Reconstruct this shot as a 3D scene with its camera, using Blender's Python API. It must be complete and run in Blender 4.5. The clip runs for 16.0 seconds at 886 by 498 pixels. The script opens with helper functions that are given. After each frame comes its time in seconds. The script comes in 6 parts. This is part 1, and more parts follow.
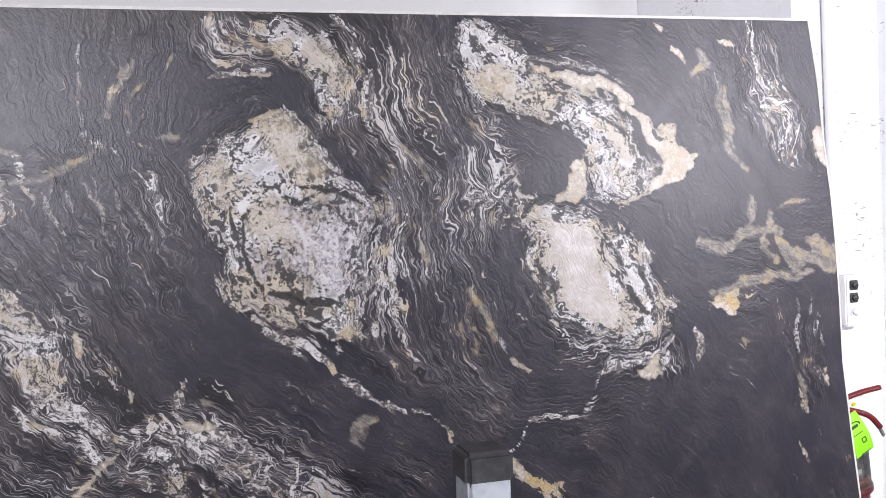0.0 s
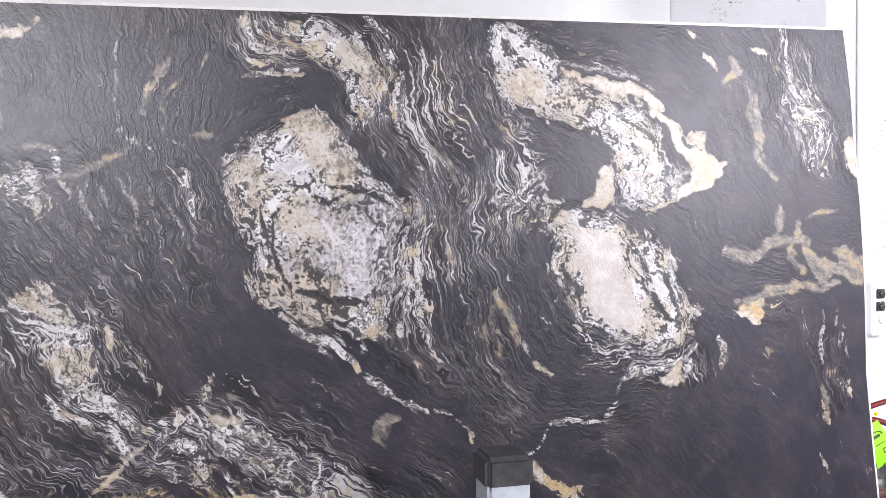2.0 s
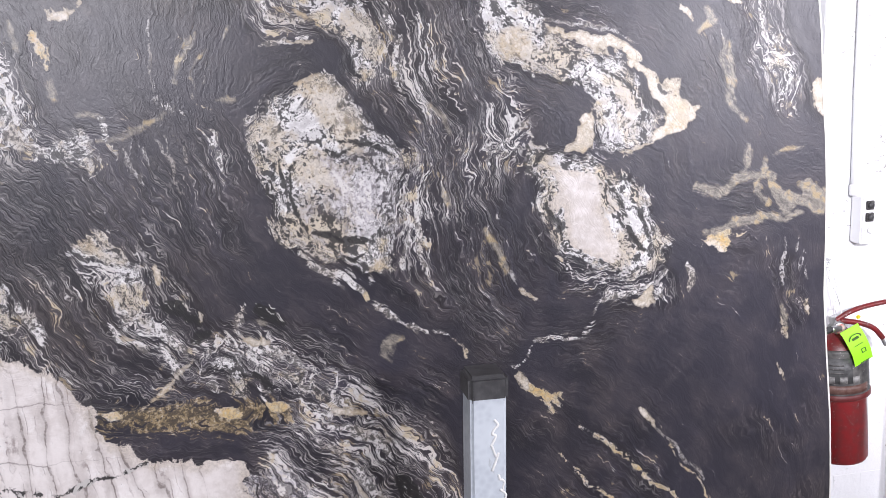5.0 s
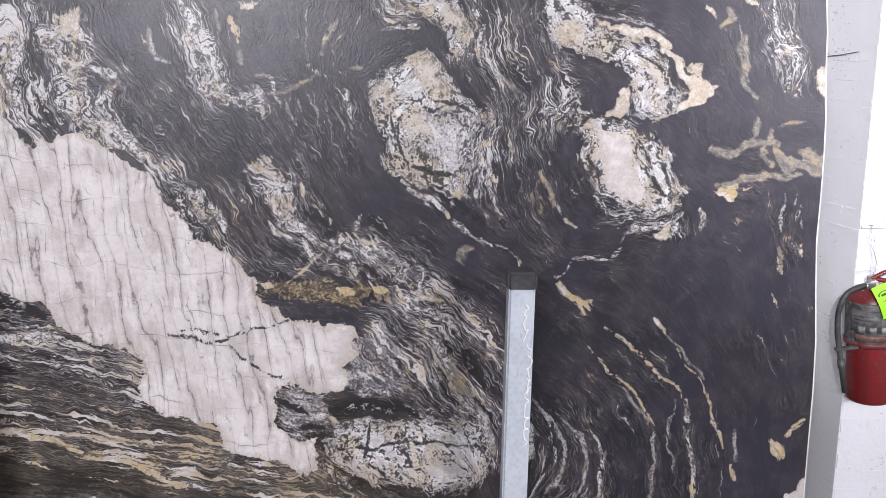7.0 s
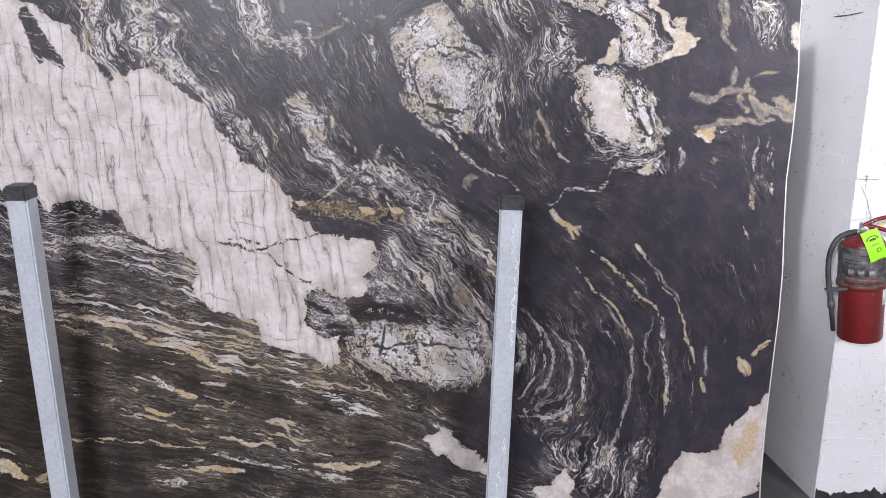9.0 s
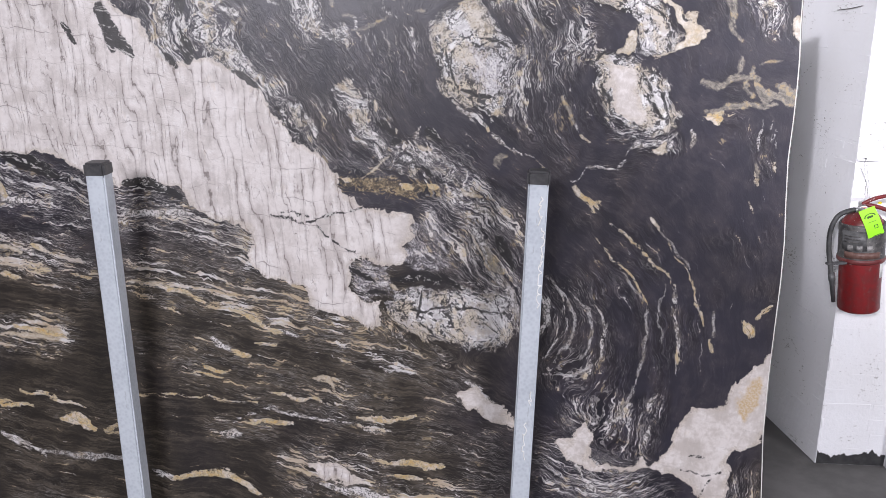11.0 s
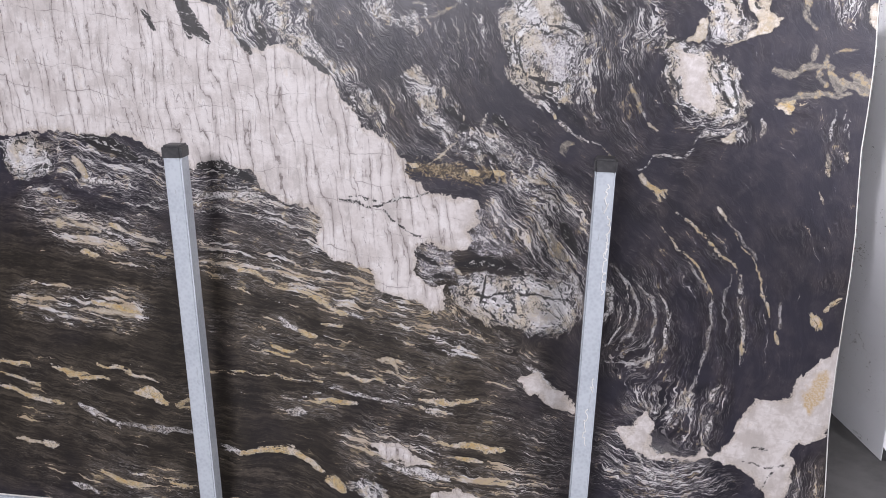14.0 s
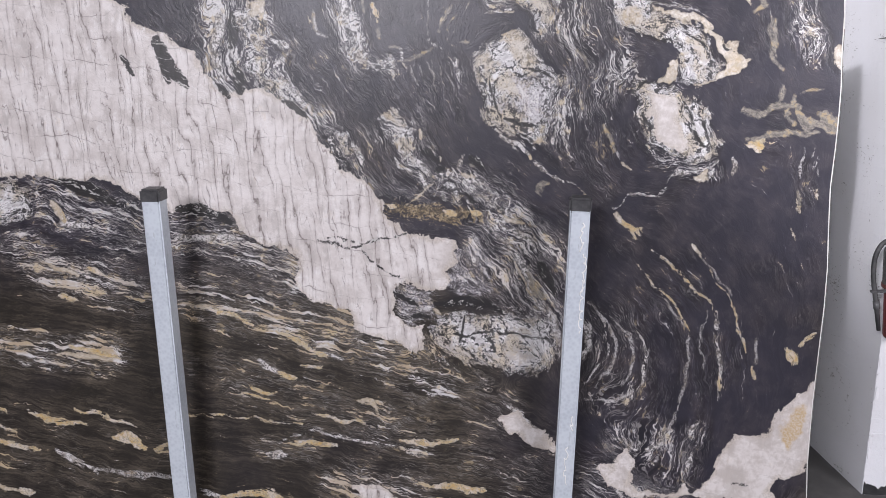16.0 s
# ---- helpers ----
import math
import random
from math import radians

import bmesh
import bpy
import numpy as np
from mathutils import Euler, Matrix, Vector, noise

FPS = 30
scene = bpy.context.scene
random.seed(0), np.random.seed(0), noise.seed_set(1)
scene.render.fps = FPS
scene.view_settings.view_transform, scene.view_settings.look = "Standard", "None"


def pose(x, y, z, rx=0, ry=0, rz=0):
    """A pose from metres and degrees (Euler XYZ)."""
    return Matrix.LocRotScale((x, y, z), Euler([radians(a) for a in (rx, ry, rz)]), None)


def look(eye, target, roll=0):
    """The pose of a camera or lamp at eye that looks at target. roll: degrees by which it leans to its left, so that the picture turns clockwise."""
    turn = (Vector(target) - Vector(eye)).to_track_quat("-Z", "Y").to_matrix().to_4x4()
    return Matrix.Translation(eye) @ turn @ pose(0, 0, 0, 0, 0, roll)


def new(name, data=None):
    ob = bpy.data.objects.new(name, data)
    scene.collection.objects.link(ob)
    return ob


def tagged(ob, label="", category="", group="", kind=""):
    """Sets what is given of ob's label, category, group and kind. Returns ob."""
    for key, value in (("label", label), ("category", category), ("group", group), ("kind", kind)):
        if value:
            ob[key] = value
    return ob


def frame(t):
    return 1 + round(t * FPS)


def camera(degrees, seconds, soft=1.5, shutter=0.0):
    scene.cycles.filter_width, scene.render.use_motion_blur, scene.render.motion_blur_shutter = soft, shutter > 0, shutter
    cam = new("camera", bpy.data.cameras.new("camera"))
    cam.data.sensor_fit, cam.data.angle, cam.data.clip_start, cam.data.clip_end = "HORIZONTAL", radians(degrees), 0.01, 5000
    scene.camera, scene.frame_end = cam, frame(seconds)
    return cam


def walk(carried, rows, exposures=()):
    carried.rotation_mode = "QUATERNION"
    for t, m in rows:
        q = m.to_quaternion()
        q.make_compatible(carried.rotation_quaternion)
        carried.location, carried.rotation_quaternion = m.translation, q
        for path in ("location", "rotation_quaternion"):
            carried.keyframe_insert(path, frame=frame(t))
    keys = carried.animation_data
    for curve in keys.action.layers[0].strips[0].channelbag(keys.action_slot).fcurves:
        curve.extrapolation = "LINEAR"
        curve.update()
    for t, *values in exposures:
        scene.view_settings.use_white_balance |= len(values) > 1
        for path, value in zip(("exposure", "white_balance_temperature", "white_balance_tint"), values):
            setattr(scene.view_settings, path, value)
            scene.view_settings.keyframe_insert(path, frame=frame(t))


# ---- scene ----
cam = camera(53.6, 16.0, soft=0.5)
# seconds, eye x y z, yaw, pitch, roll
ROWS = [
    (0, -0.7534, -1.3272, 1.7580, -16.576, -2.690, -2.777),
    (0.5, -0.7638, -1.3305, 1.7648, -16.524, -2.412, -2.591),
    (1, -0.7693, -1.3373, 1.7680, -15.437, -3.284, -1.315),
    (1.5, -0.7657, -1.3382, 1.7667, -14.971, -3.350, -1.265),
    (2, -0.7606, -1.3356, 1.7819, -15.046, -3.431, -1.229),
    (2.5, -0.7532, -1.3415, 1.7982, -14.962, -3.300, -1.296),
    (3, -0.7485, -1.3447, 1.8181, -16.955, -5.549, -1.621),
    (3.2, -0.7497, -1.3462, 1.8319, -17.484, -6.694, -1.718),
    (5.5, -0.6886, -1.6483, 1.9333, -7.592, -12.088, -1.806),
    (6, -0.6044, -1.7728, 1.9539, -3.026, -12.839, -0.922),
    (6.5, -0.5647, -1.9497, 1.9558, -1.715, -12.668, -0.582),
    (7, -0.6173, -2.1519, 1.9364, -1.643, -13.136, -0.457),
    (7.5, -0.6188, -2.2924, 1.9238, -0.704, -13.356, -0.559),
    (8, -0.5410, -2.3806, 1.9269, 0.557, -13.856, -0.297),
    (8.5, -0.4556, -2.4583, 1.9131, 2.416, -14.839, 0.149),
    (9, -0.4222, -2.5100, 1.9097, 3.567, -15.425, 0.366),
    (11.3, -0.4738, -2.8200, 1.9201, 4.745, -15.950, 0.332),
    (11.5, -0.4750, -2.8309, 1.9020, 5.550, -15.861, 0.378),
    (12, -0.4786, -2.8291, 1.9076, 7.149, -16.756, 0.368),
    (12.5, -0.4891, -2.8236, 1.9069, 7.882, -17.132, 0.318),
    (13, -0.5000, -2.8233, 1.9029, 8.031, -17.072, 0.400),
    (13.5, -0.4986, -2.8266, 1.9024, 8.186, -16.939, 0.380),
    (14, -0.4976, -2.8292, 1.9138, 8.121, -16.610, 0.344),
    (14.5, -0.4910, -2.8366, 1.9213, 7.989, -15.872, 0.252),
    (15, -0.4850, -2.8411, 1.9320, 8.011, -15.233, 0.199),
    (15.5, -0.4776, -2.8414, 1.9312, 7.897, -14.619, 0.086),
    (16, -0.4774, -2.8439, 1.9233, 7.024, -14.090, -0.062),
]


def aim(x, y, z, yaw, pitch, roll):
    return pose(x, y, z, 90 + pitch, 0, yaw) @ pose(0, 0, 0, 0, 0, roll)


walk(cam, [(t, aim(*r)) for t, *r in ROWS], [(0, 0.06, 6450, 18), (1.0, 0.03, 6450, 18), (1.5, 0.18, 6450, 18), (2.0, 0.32, 6450, 18), (3.0, 0.42, 6450, 18), (5.5, 0.28, 6450, 18), (7.0, 0.18, 6450, 18), (9.0, 0.12, 6450, 18), (12.5, 0.18, 6450, 18), (16, 0.09, 6450, 18)])

# ---- light: unseen lamps of a warehouse and an added fill, high in front of the rack ----
world = bpy.data.worlds.new("world")
world.use_nodes = True
world.node_tree.nodes["Background"].inputs[0].default_value = (0.75, 0.8, 0.9, 1)
world.node_tree.nodes["Background"].inputs[1].default_value = 0.008
scene.world = world


def area_lamp(x, y, z, watts, sx, sy, colour):
    data = bpy.data.lights.new("area_lamp", "AREA")
    data.shape, data.size, data.size_y, data.energy, data.color = "RECTANGLE", sx, sy, watts, colour
    ob = new("area_lamp", data)
    ob.matrix_world = pose(x, y, z)
    return ob


COOL = (0.94, 0.96, 1.0)
# an added broad fill behind the camera, turned to the slab, softens post shadows
soft = area_lamp(-3.0, -8.5, 4.6, 440, 2.6, 1.2, COOL)
soft.matrix_world = look((-3.0, -8.5, 4.6), (-1.4, 0, 1.0))
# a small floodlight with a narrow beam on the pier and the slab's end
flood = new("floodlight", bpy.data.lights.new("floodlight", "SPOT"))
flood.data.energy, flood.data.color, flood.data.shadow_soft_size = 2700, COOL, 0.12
# cone made up to keep this light off the slab's left and its post
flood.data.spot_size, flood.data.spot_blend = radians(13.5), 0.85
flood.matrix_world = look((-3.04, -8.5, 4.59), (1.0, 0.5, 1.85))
area_lamp(-1.0, -2.4, 4.97, 12, 1.2, 0.3, COOL)
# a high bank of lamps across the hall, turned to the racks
bank = area_lamp(5.5, -8.0, 4.2, 480, 2.0, 1.0, COOL)
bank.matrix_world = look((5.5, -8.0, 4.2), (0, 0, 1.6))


# ---- materials ----
class Nodes:
    """Short hand for building a node material."""

    def __init__(self, name):
        self.mat = bpy.data.materials.new(name)
        self.mat.use_nodes = True
        self.tree = self.mat.node_tree
        self.bsdf = self.tree.nodes["Principled BSDF"]
        self.co = self.add("ShaderNodeTexCoord").outputs["Object"]

    def add(self, kind, **props):
        n = self.tree.nodes.new(kind)
        for k, v in props.items():
            setattr(n, k, v)
        return n

    def put(self, socket, v):
        if isinstance(v, bpy.types.NodeSocket):
            self.tree.links.new(v, socket)
        elif isinstance(v, tuple) and len(v) == 3 and socket.type == "RGBA":
            socket.default_value = (*v, 1)
        else:
            socket.default_value = v

    def math(self, op, a, b=0.0, c=0.0, clamp=False):
        n = self.add("ShaderNodeMath", operation=op, use_clamp=clamp)
        for s, v in zip(n.inputs, (a, b, c)):
            self.put(s, v)
        return n.outputs[0]

    def step(self, v, lo, hi):
        n = self.add("ShaderNodeMapRange", interpolation_type="SMOOTHSTEP")
        self.put(n.inputs[0], v)
        self.put(n.inputs[1], lo)
        self.put(n.inputs[2], hi)
        return n.outputs[0]

    def mix(self, f, a, b):
        n = self.add("ShaderNodeMix", data_type="RGBA")
        self.put(n.inputs[0], f)
        self.put(n.inputs[6], a)
        self.put(n.inputs[7], b)
        return n.outputs[2]

    def noise(self, scale, detail=4.0, rough=0.55, distort=0.0, co=None, stretch=None):
        n = self.add("ShaderNodeTexNoise")
        src = co or self.co
        if stretch:
            m = self.add("ShaderNodeMapping")
            m.inputs["Scale"].default_value = stretch
            self.put(m.inputs[0], src)
            src = m.outputs[0]
        self.put(n.inputs["Vector"], src)
        for k, v in (("Scale", scale), ("Detail", detail), ("Roughness", rough), ("Distortion", distort)):
            n.inputs[k].default_value = v
        return n.outputs[0]

    def cells(self, scale, feature="DISTANCE_TO_EDGE", stretch=None, co=None):
        n = self.add("ShaderNodeTexVoronoi", feature=feature)
        src = co or self.co
        if stretch:
            m = self.add("ShaderNodeMapping")
            m.inputs["Scale"].default_value = stretch
            self.put(m.inputs[0], src)
            src = m.outputs[0]
        self.put(n.inputs["Vector"], src)
        n.inputs["Scale"].default_value = scale
        return n.outputs[0]

    def attr(self, name):
        return self.add("ShaderNodeAttribute", attribute_name=name).outputs["Fac"]

    def bump(self, height, strength, distance):
        n = self.add("ShaderNodeBump")
        n.inputs["Strength"].default_value = strength
        n.inputs["Distance"].default_value = distance
        self.put(n.inputs["Height"], height)
        self.put(self.bsdf.inputs["Normal"], n.outputs[0])

    def done(self, colour, rough=0.5, metal=0.0):
        self.put(self.bsdf.inputs["Base Color"], colour)
        self.put(self.bsdf.inputs["Roughness"], rough)
        self.put(self.bsdf.inputs["Metallic"], metal)
        return self.mat


def stone_material():
    """Leathered black granite with white quartz, tan feldspar and gold veins. The fields on the mesh say where each lies and how the layers fold."""
    k = Nodes("granite")
    fine = k.noise(520, 4, 0.6)
    grit = k.noise(150, 5, 0.65)
    mid = k.noise(45, 6, 0.65, 0.4)
    broad = k.noise(9, 4, 0.55)
    patch = k.noise(17, 5, 0.6, 0.3)
    nf, ng, nm, nb, npa = (k.math("SUBTRACT", n, 0.5) for n in (fine, grit, mid, broad, patch))
    layer, dense, warm, u = (k.attr(n) for n in ("layer", "dense", "warm", "u"))
    xyz = k.add("ShaderNodeSeparateXYZ")
    k.put(xyz.inputs[0], k.co)
    x, z = xyz.outputs[0], xyz.outputs[2]

    def total(*terms):
        """Weighted sum of (value, weight) pairs and one constant."""
        out = 0.0
        for t in terms:
            if isinstance(t, tuple):
                out = k.math("MULTIPLY_ADD", t[0], t[1], out)
            else:
                out = k.math("ADD", out, t)
        return out

    def times(*vs):
        out = vs[0]
        for v in vs[1:]:
            out = k.math("MULTIPLY", out, v)
        return out

    def less(v):
        return k.math("SUBTRACT", 1.0, v)

    # the layers: a smooth height across the grain, crumpled at three sizes
    crumple = [k.math("SUBTRACT", k.noise(s, d, 0.5, 0.3), 0.5) for s, d in ((11, 1), (33, 1), (85, 1))]
    steep = times(k.attr("steep"), total((warm, -0.3), 1.0))
    fold = total((times(crumple[0], steep), 0.045), (times(crumple[1], steep), 0.024), (times(crumple[2], steep), 0.009), layer)

    def band(across, along, detail, seed, height=fold):
        """Noise drawn out along the layers: so many per metre across them and along them."""
        vec = k.add("ShaderNodeCombineXYZ")
        k.put(vec.inputs[0], times(height, across))
        k.put(vec.inputs[1], times(x, along))
        k.put(vec.inputs[2], k.math("MULTIPLY_ADD", z, along, seed))
        return k.math("SUBTRACT", k.noise(1.0, detail, 0.6, co=vec.outputs[0]), 0.5)

    wide, mean, thin, hairy = band(52, 4, 2, 3.1), band(165, 8, 3, 7.7), band(430, 24, 2, 1.9), band(210, 8, 2, 12.3)
    # round the masses the layers wrap their outline
    outline = k.attr("speckle")
    shell = total((crumple[0], 0.03), (crumple[1], 0.03), (crumple[2], 0.011), outline)
    close = k.step(k.math("ABSOLUTE", total(outline, 0.004)), 0.044, 0.02)
    around = total((band(95, 10, 3, 21.0, shell), 0.6), (band(260, 20, 3, 4.4, shell), 0.8), (nm, 0.3))
    coarse = band(62, 5.5, 3, 31.0)
    value = k.math("ADD", times(total((wide, 0.5), (mean, 0.85), (thin, 0.55), (ng, 0.25)), less(warm)), times(total((wide, 0.35), (coarse, 1.0), (mean, 0.3), (thin, 0.12), (ng, 0.25), 0.0), warm))
    value = k.math("ADD", times(value, less(close)), times(total((around, 1.0), (thin, 0.3), (ng, 0.4)), close))

    def inside(name, fray, edge, crumbly=0.014, lumpy=0.024):
        v = total((wide, fray * 0.5), (mean, fray), (thin, fray * 0.45), (nm, lumpy), (ng, crumbly), k.attr(name))
        return k.step(v, -edge, edge), v

    # crystals: cells of about a centimetre with dark joints
    wob = k.add("ShaderNodeVectorMath", operation="MULTIPLY_ADD")
    wn = k.add("ShaderNodeTexNoise")
    k.put(wn.inputs["Vector"], k.co)
    wn.inputs["Scale"].default_value, wn.inputs["Detail"].default_value = 60, 4
    k.put(wob.inputs[0], wn.outputs["Color"])
    wob.inputs[1].default_value = (0.034, 0, 0.034)
    k.put(wob.inputs[2], k.co)
    cell = k.cells(85, stretch=(1.25, 1, 0.85), co=wob.outputs[0])
    joint = times(k.step(cell, 0.11, 0.03), k.step(total((ng, 0.8), mid), 0.42, 0.55))

    # dark ground: blue-black to brown, layered
    dark = k.mix(warm, k.mix(k.step(broad, 0.38, 0.62), (0.0128, 0.012, 0.0182), (0.0175, 0.0142, 0.0182)), (0.0215, 0.0175, 0.0145))
    dull = k.mix(warm, k.mix(k.step(patch, 0.4, 0.6), (0.045, 0.041, 0.058), (0.056, 0.047, 0.057)), (0.085, 0.07, 0.054))
    shade = total((wide, 1.8), (mean, 2.0), (thin, 1.4), (nf, 0.5), (ng, 0.5), (nb, 1.0), (npa, 0.9), (dense, 0.8), 0.22)
    lively = k.step(dense, 0.02, 0.2)
    calm = k.math("MULTIPLY_ADD", lively, 0.5, 0.5)
    # calm ground: smooth bluish stone, raised further to stand in for missing sheen
    dark = k.mix(times(less(lively), less(warm), 0.8), dark, k.mix(k.step(total((nb, 1.0), (nm, 0.4), patch), 0.4, 0.62), (0.029, 0.0273, 0.0395), (0.0395, 0.036, 0.048)))
    col = k.mix(k.step(total(times(total(shade, -0.3), calm), 0.3), 0.0, 1.1), dark, dull)
    # thin pale hairs between the layers
    ridge = k.math("ABSOLUTE", total(hairy, (nf, 0.02)))
    often = k.step(total((patch, 1.0), (nm, 0.5), (broad, 0.5), (dense, 1.5)), 0.72, 1.08)
    hair = times(k.step(ridge, 0.03, 0.006), often, total((warm, -0.5), 1.0))
    col = k.mix(times(hair, k.math("MULTIPLY_ADD", k.step(dense, 0.12, 0.4), 0.45, 0.3)), col, k.mix(k.step(total(dense, (nm, 0.8)), 0.1, 0.5), k.mix(warm, (0.15, 0.135, 0.14), (0.2, 0.16, 0.105)), (0.5, 0.475, 0.46)))

    # lone wisps swelling and thinning along the layers
    wisp = k.math("ABSOLUTE", total(band(78, 6, 2, 44.0), (ng, 0.03)))
    swell = k.step(total((npa, 1.0), (nm, 0.7), (nb, 0.6), (dense, 0.5)), 0.19, 0.42)
    wisp = k.step(k.math("SUBTRACT", wisp, times(swell, 0.034)), 0.004, -0.004)
    col = k.mix(times(wisp, swell, 0.9), col, k.mix(k.step(total((nb, 0.6), (ng, 0.5), patch), 0.42, 0.6), (0.42, 0.395, 0.37), (0.27, 0.215, 0.14)))

    # pale layers, closer and whiter where the stone is richest
    limit = total((dense, -0.42), (npa, -0.25), 0.27)
    room = k.math("SUBTRACT", value, limit)
    on = k.step(room, 0.0, 0.01)
    tone = k.mix(k.step(total((room, 2.2), (dense, 0.6), (nm, 0.7), (ng, 0.5)), 0.06, 0.38), (0.19, 0.176, 0.172), (0.66, 0.64, 0.63))
    tone = k.mix(times(k.step(total((nf, 1.0), grit), 0.46, 0.66), 0.4), tone, (0.25, 0.235, 0.23))
    tone = k.mix(times(warm, 0.85, k.step(total((wide, 0.5), broad), 0.4, 0.58)), tone, (0.42, 0.315, 0.19))
    tone = k.mix(times(k.step(total((nm, 0.7), (wide, 0.4), patch), 0.56, 0.68), 0.7), tone, (0.5, 0.4, 0.24))
    col = k.mix(times(on, 0.95), col, tone)

    # dull olive bands, dark and gold crumbs
    olive, _ = inside("olive", 0.13, 0.008, 0.03, 0.05)
    crumb = k.mix(k.step(total((ng, 1.2), (nf, 0.6), mid), 0.42, 0.62), (0.075, 0.058, 0.038), (0.34, 0.25, 0.125))
    crumb = k.mix(k.step(total((nf, 1.0), (nm, 0.6), grit), 0.6, 0.75), crumb, (0.55, 0.5, 0.44))
    col = k.mix(times(olive, 0.8), col, crumb)
    # translucent smoky feldspar
    golden, _ = inside("gold", 0.022, 0.003)
    smoked, _ = inside("smoke", 0.008, 0.004, 0.006, 0.014)
    smokec = k.mix(k.step(total((ng, 0.9), (nf, 0.5), mid), 0.34, 0.66), (0.24, 0.215, 0.175), (0.38, 0.34, 0.28))
    smokec = k.mix(k.step(total((npa, 0.8), mid), 0.52, 0.66), smokec, (0.44, 0.34, 0.19))
    col = k.mix(times(smoked, k.math("MULTIPLY_ADD", k.step(total((thin, 0.8), (nf, 0.5), (nm, 0.6), patch), 0.3, 0.6), 0.42, 0.34)), col, smokec)

    # feldspar of the veins: white to grey, gold where it has rusted
    body = k.mix(k.step(total((nm, 0.7), patch), 0.42, 0.64), (0.68, 0.656, 0.645), (0.46, 0.415, 0.37))
    body = k.mix(times(k.step(total((nf, 1.1), grit), 0.5, 0.7), 0.4), body, (0.36, 0.34, 0.335))
    rusty = k.mix(k.step(total((ng, 0.7), mid), 0.36, 0.62), (0.5, 0.32, 0.1), (0.62, 0.51, 0.32))
    rusty = k.mix(times(k.step(total((nf, 0.5), (nm, 0.7), grit), 0.55, 0.75), 0.7), rusty, (0.66, 0.6, 0.52))
    body = k.mix(times(golden, k.math("MULTIPLY_ADD", k.step(total((nm, 0.8), patch), 0.36, 0.56), 0.6, 0.38)), body, rusty)
    body = k.mix(times(joint, 0.4), body, (0.05, 0.042, 0.038))
    crumbs = k.step(total((ng, 1.6), (nf, 0.7), (nm, 1.2), (value, 0.6)), 0.02, 0.12)
    body = k.mix(times(crumbs, total((golden, -0.6), 0.85)), body, (0.04, 0.036, 0.037))
    for name, amount, fray in (("grey", 0.6, 0.014), ("white", 0.96, 0.034), ("gold", 0.96, 0.012)):
        m, v = inside(name, fray, 0.0012)
        split = k.step(total(value, (v, 10.0), (nf, 0.3)), -0.13, -0.07)
        col = k.mix(times(m, split, amount), col, body)

    # speckled masses: white and tan grains between thin black folds
    lump = k.mix(k.step(total((nm, 0.5), (npa, 0.7), broad), 0.44, 0.58), (0.74, 0.725, 0.72), (0.56, 0.49, 0.39))
    lump = k.mix(times(k.step(total((ng, 0.6), (mean, 0.8), mid), 0.5, 0.66), 0.6), lump, (0.45, 0.43, 0.44))
    lump = k.mix(times(golden, 0.8), lump, rusty)
    sm, sv = inside("speckle", 0.045, 0.0015)
    core = k.step(sv, 0.0, 0.06)
    tight = total(value, (nm, 1.1), (npa, 0.5), (ng, 0.7), (nf, 0.35), (core, 0.1))
    lump = k.mix(times(k.step(total((npa, 1.0), (nm, 0.9), (ng, 0.5)), 0.12, 0.26), less(k.step(sv, 0.0, 0.05)), 0.7), lump, (0.62, 0.49, 0.22))
    lump = k.mix(times(k.step(total((hairy, 1.0), (nf, 0.35), (ng, 0.3)), 0.03, -0.07), 0.35), lump, (0.3, 0.28, 0.29))
    lump = k.mix(times(k.step(tight, 0.0, -0.06), 0.95), lump, (0.026, 0.024, 0.026))
    lump = k.mix(times(k.step(k.math("ABSOLUTE", total(mean, (ng, 0.25))), 0.024, 0.008), k.step(total(patch, (nm, 0.6)), 0.42, 0.56), 0.85), lump, (0.04, 0.037, 0.038))
    col = k.mix(sm, col, lump)
    # lavender grey crystals packed between dark wisps
    upright = k.math("SUBTRACT", k.noise(95, 4, 0.65, 0.6, stretch=(1.3, 1, 0.45)), 0.5)
    ash = k.mix(k.step(total((upright, 0.9), (ng, 1.3), (nf, 0.9), (value, 1.5)), -0.14, 0.16), (0.1, 0.09, 0.1), (0.5, 0.475, 0.505))
    ash = k.mix(k.step(total((value, 1.2), (upright, 0.4), (nm, 1.0), (ng, 0.8)), 0.12, 0.2), ash, (0.7, 0.68, 0.67))
    ash = k.mix(times(k.step(total((npa, 1.0), (ng, 0.8)), 0.06, 0.16), 0.6), ash, (0.5, 0.43, 0.32))
    ash = k.mix(times(k.step(k.math("ABSOLUTE", total(mean, (upright, 0.3), (ng, 0.2))), 0.03, 0.008), 0.75), ash, (0.04, 0.036, 0.04))
    ashen, _ = inside("ash", 0.09, 0.012)
    col = k.mix(times(ashen, k.math("MULTIPLY_ADD", k.step(total((npa, 1.0), (nm, 1.0), (value, 0.8)), -0.16, 0.1), 0.4, 0.36)), col, ash)
    # tan feldspar
    tanc = k.mix(k.step(total((ng, 0.8), (nf, 0.4), mid), 0.34, 0.66), (0.4, 0.345, 0.27), (0.64, 0.58, 0.5))
    tanc = k.mix(times(k.step(total((nm, 0.6), (ng, 0.3), patch), 0.44, 0.62), 0.75), tanc, (0.46, 0.35, 0.205))
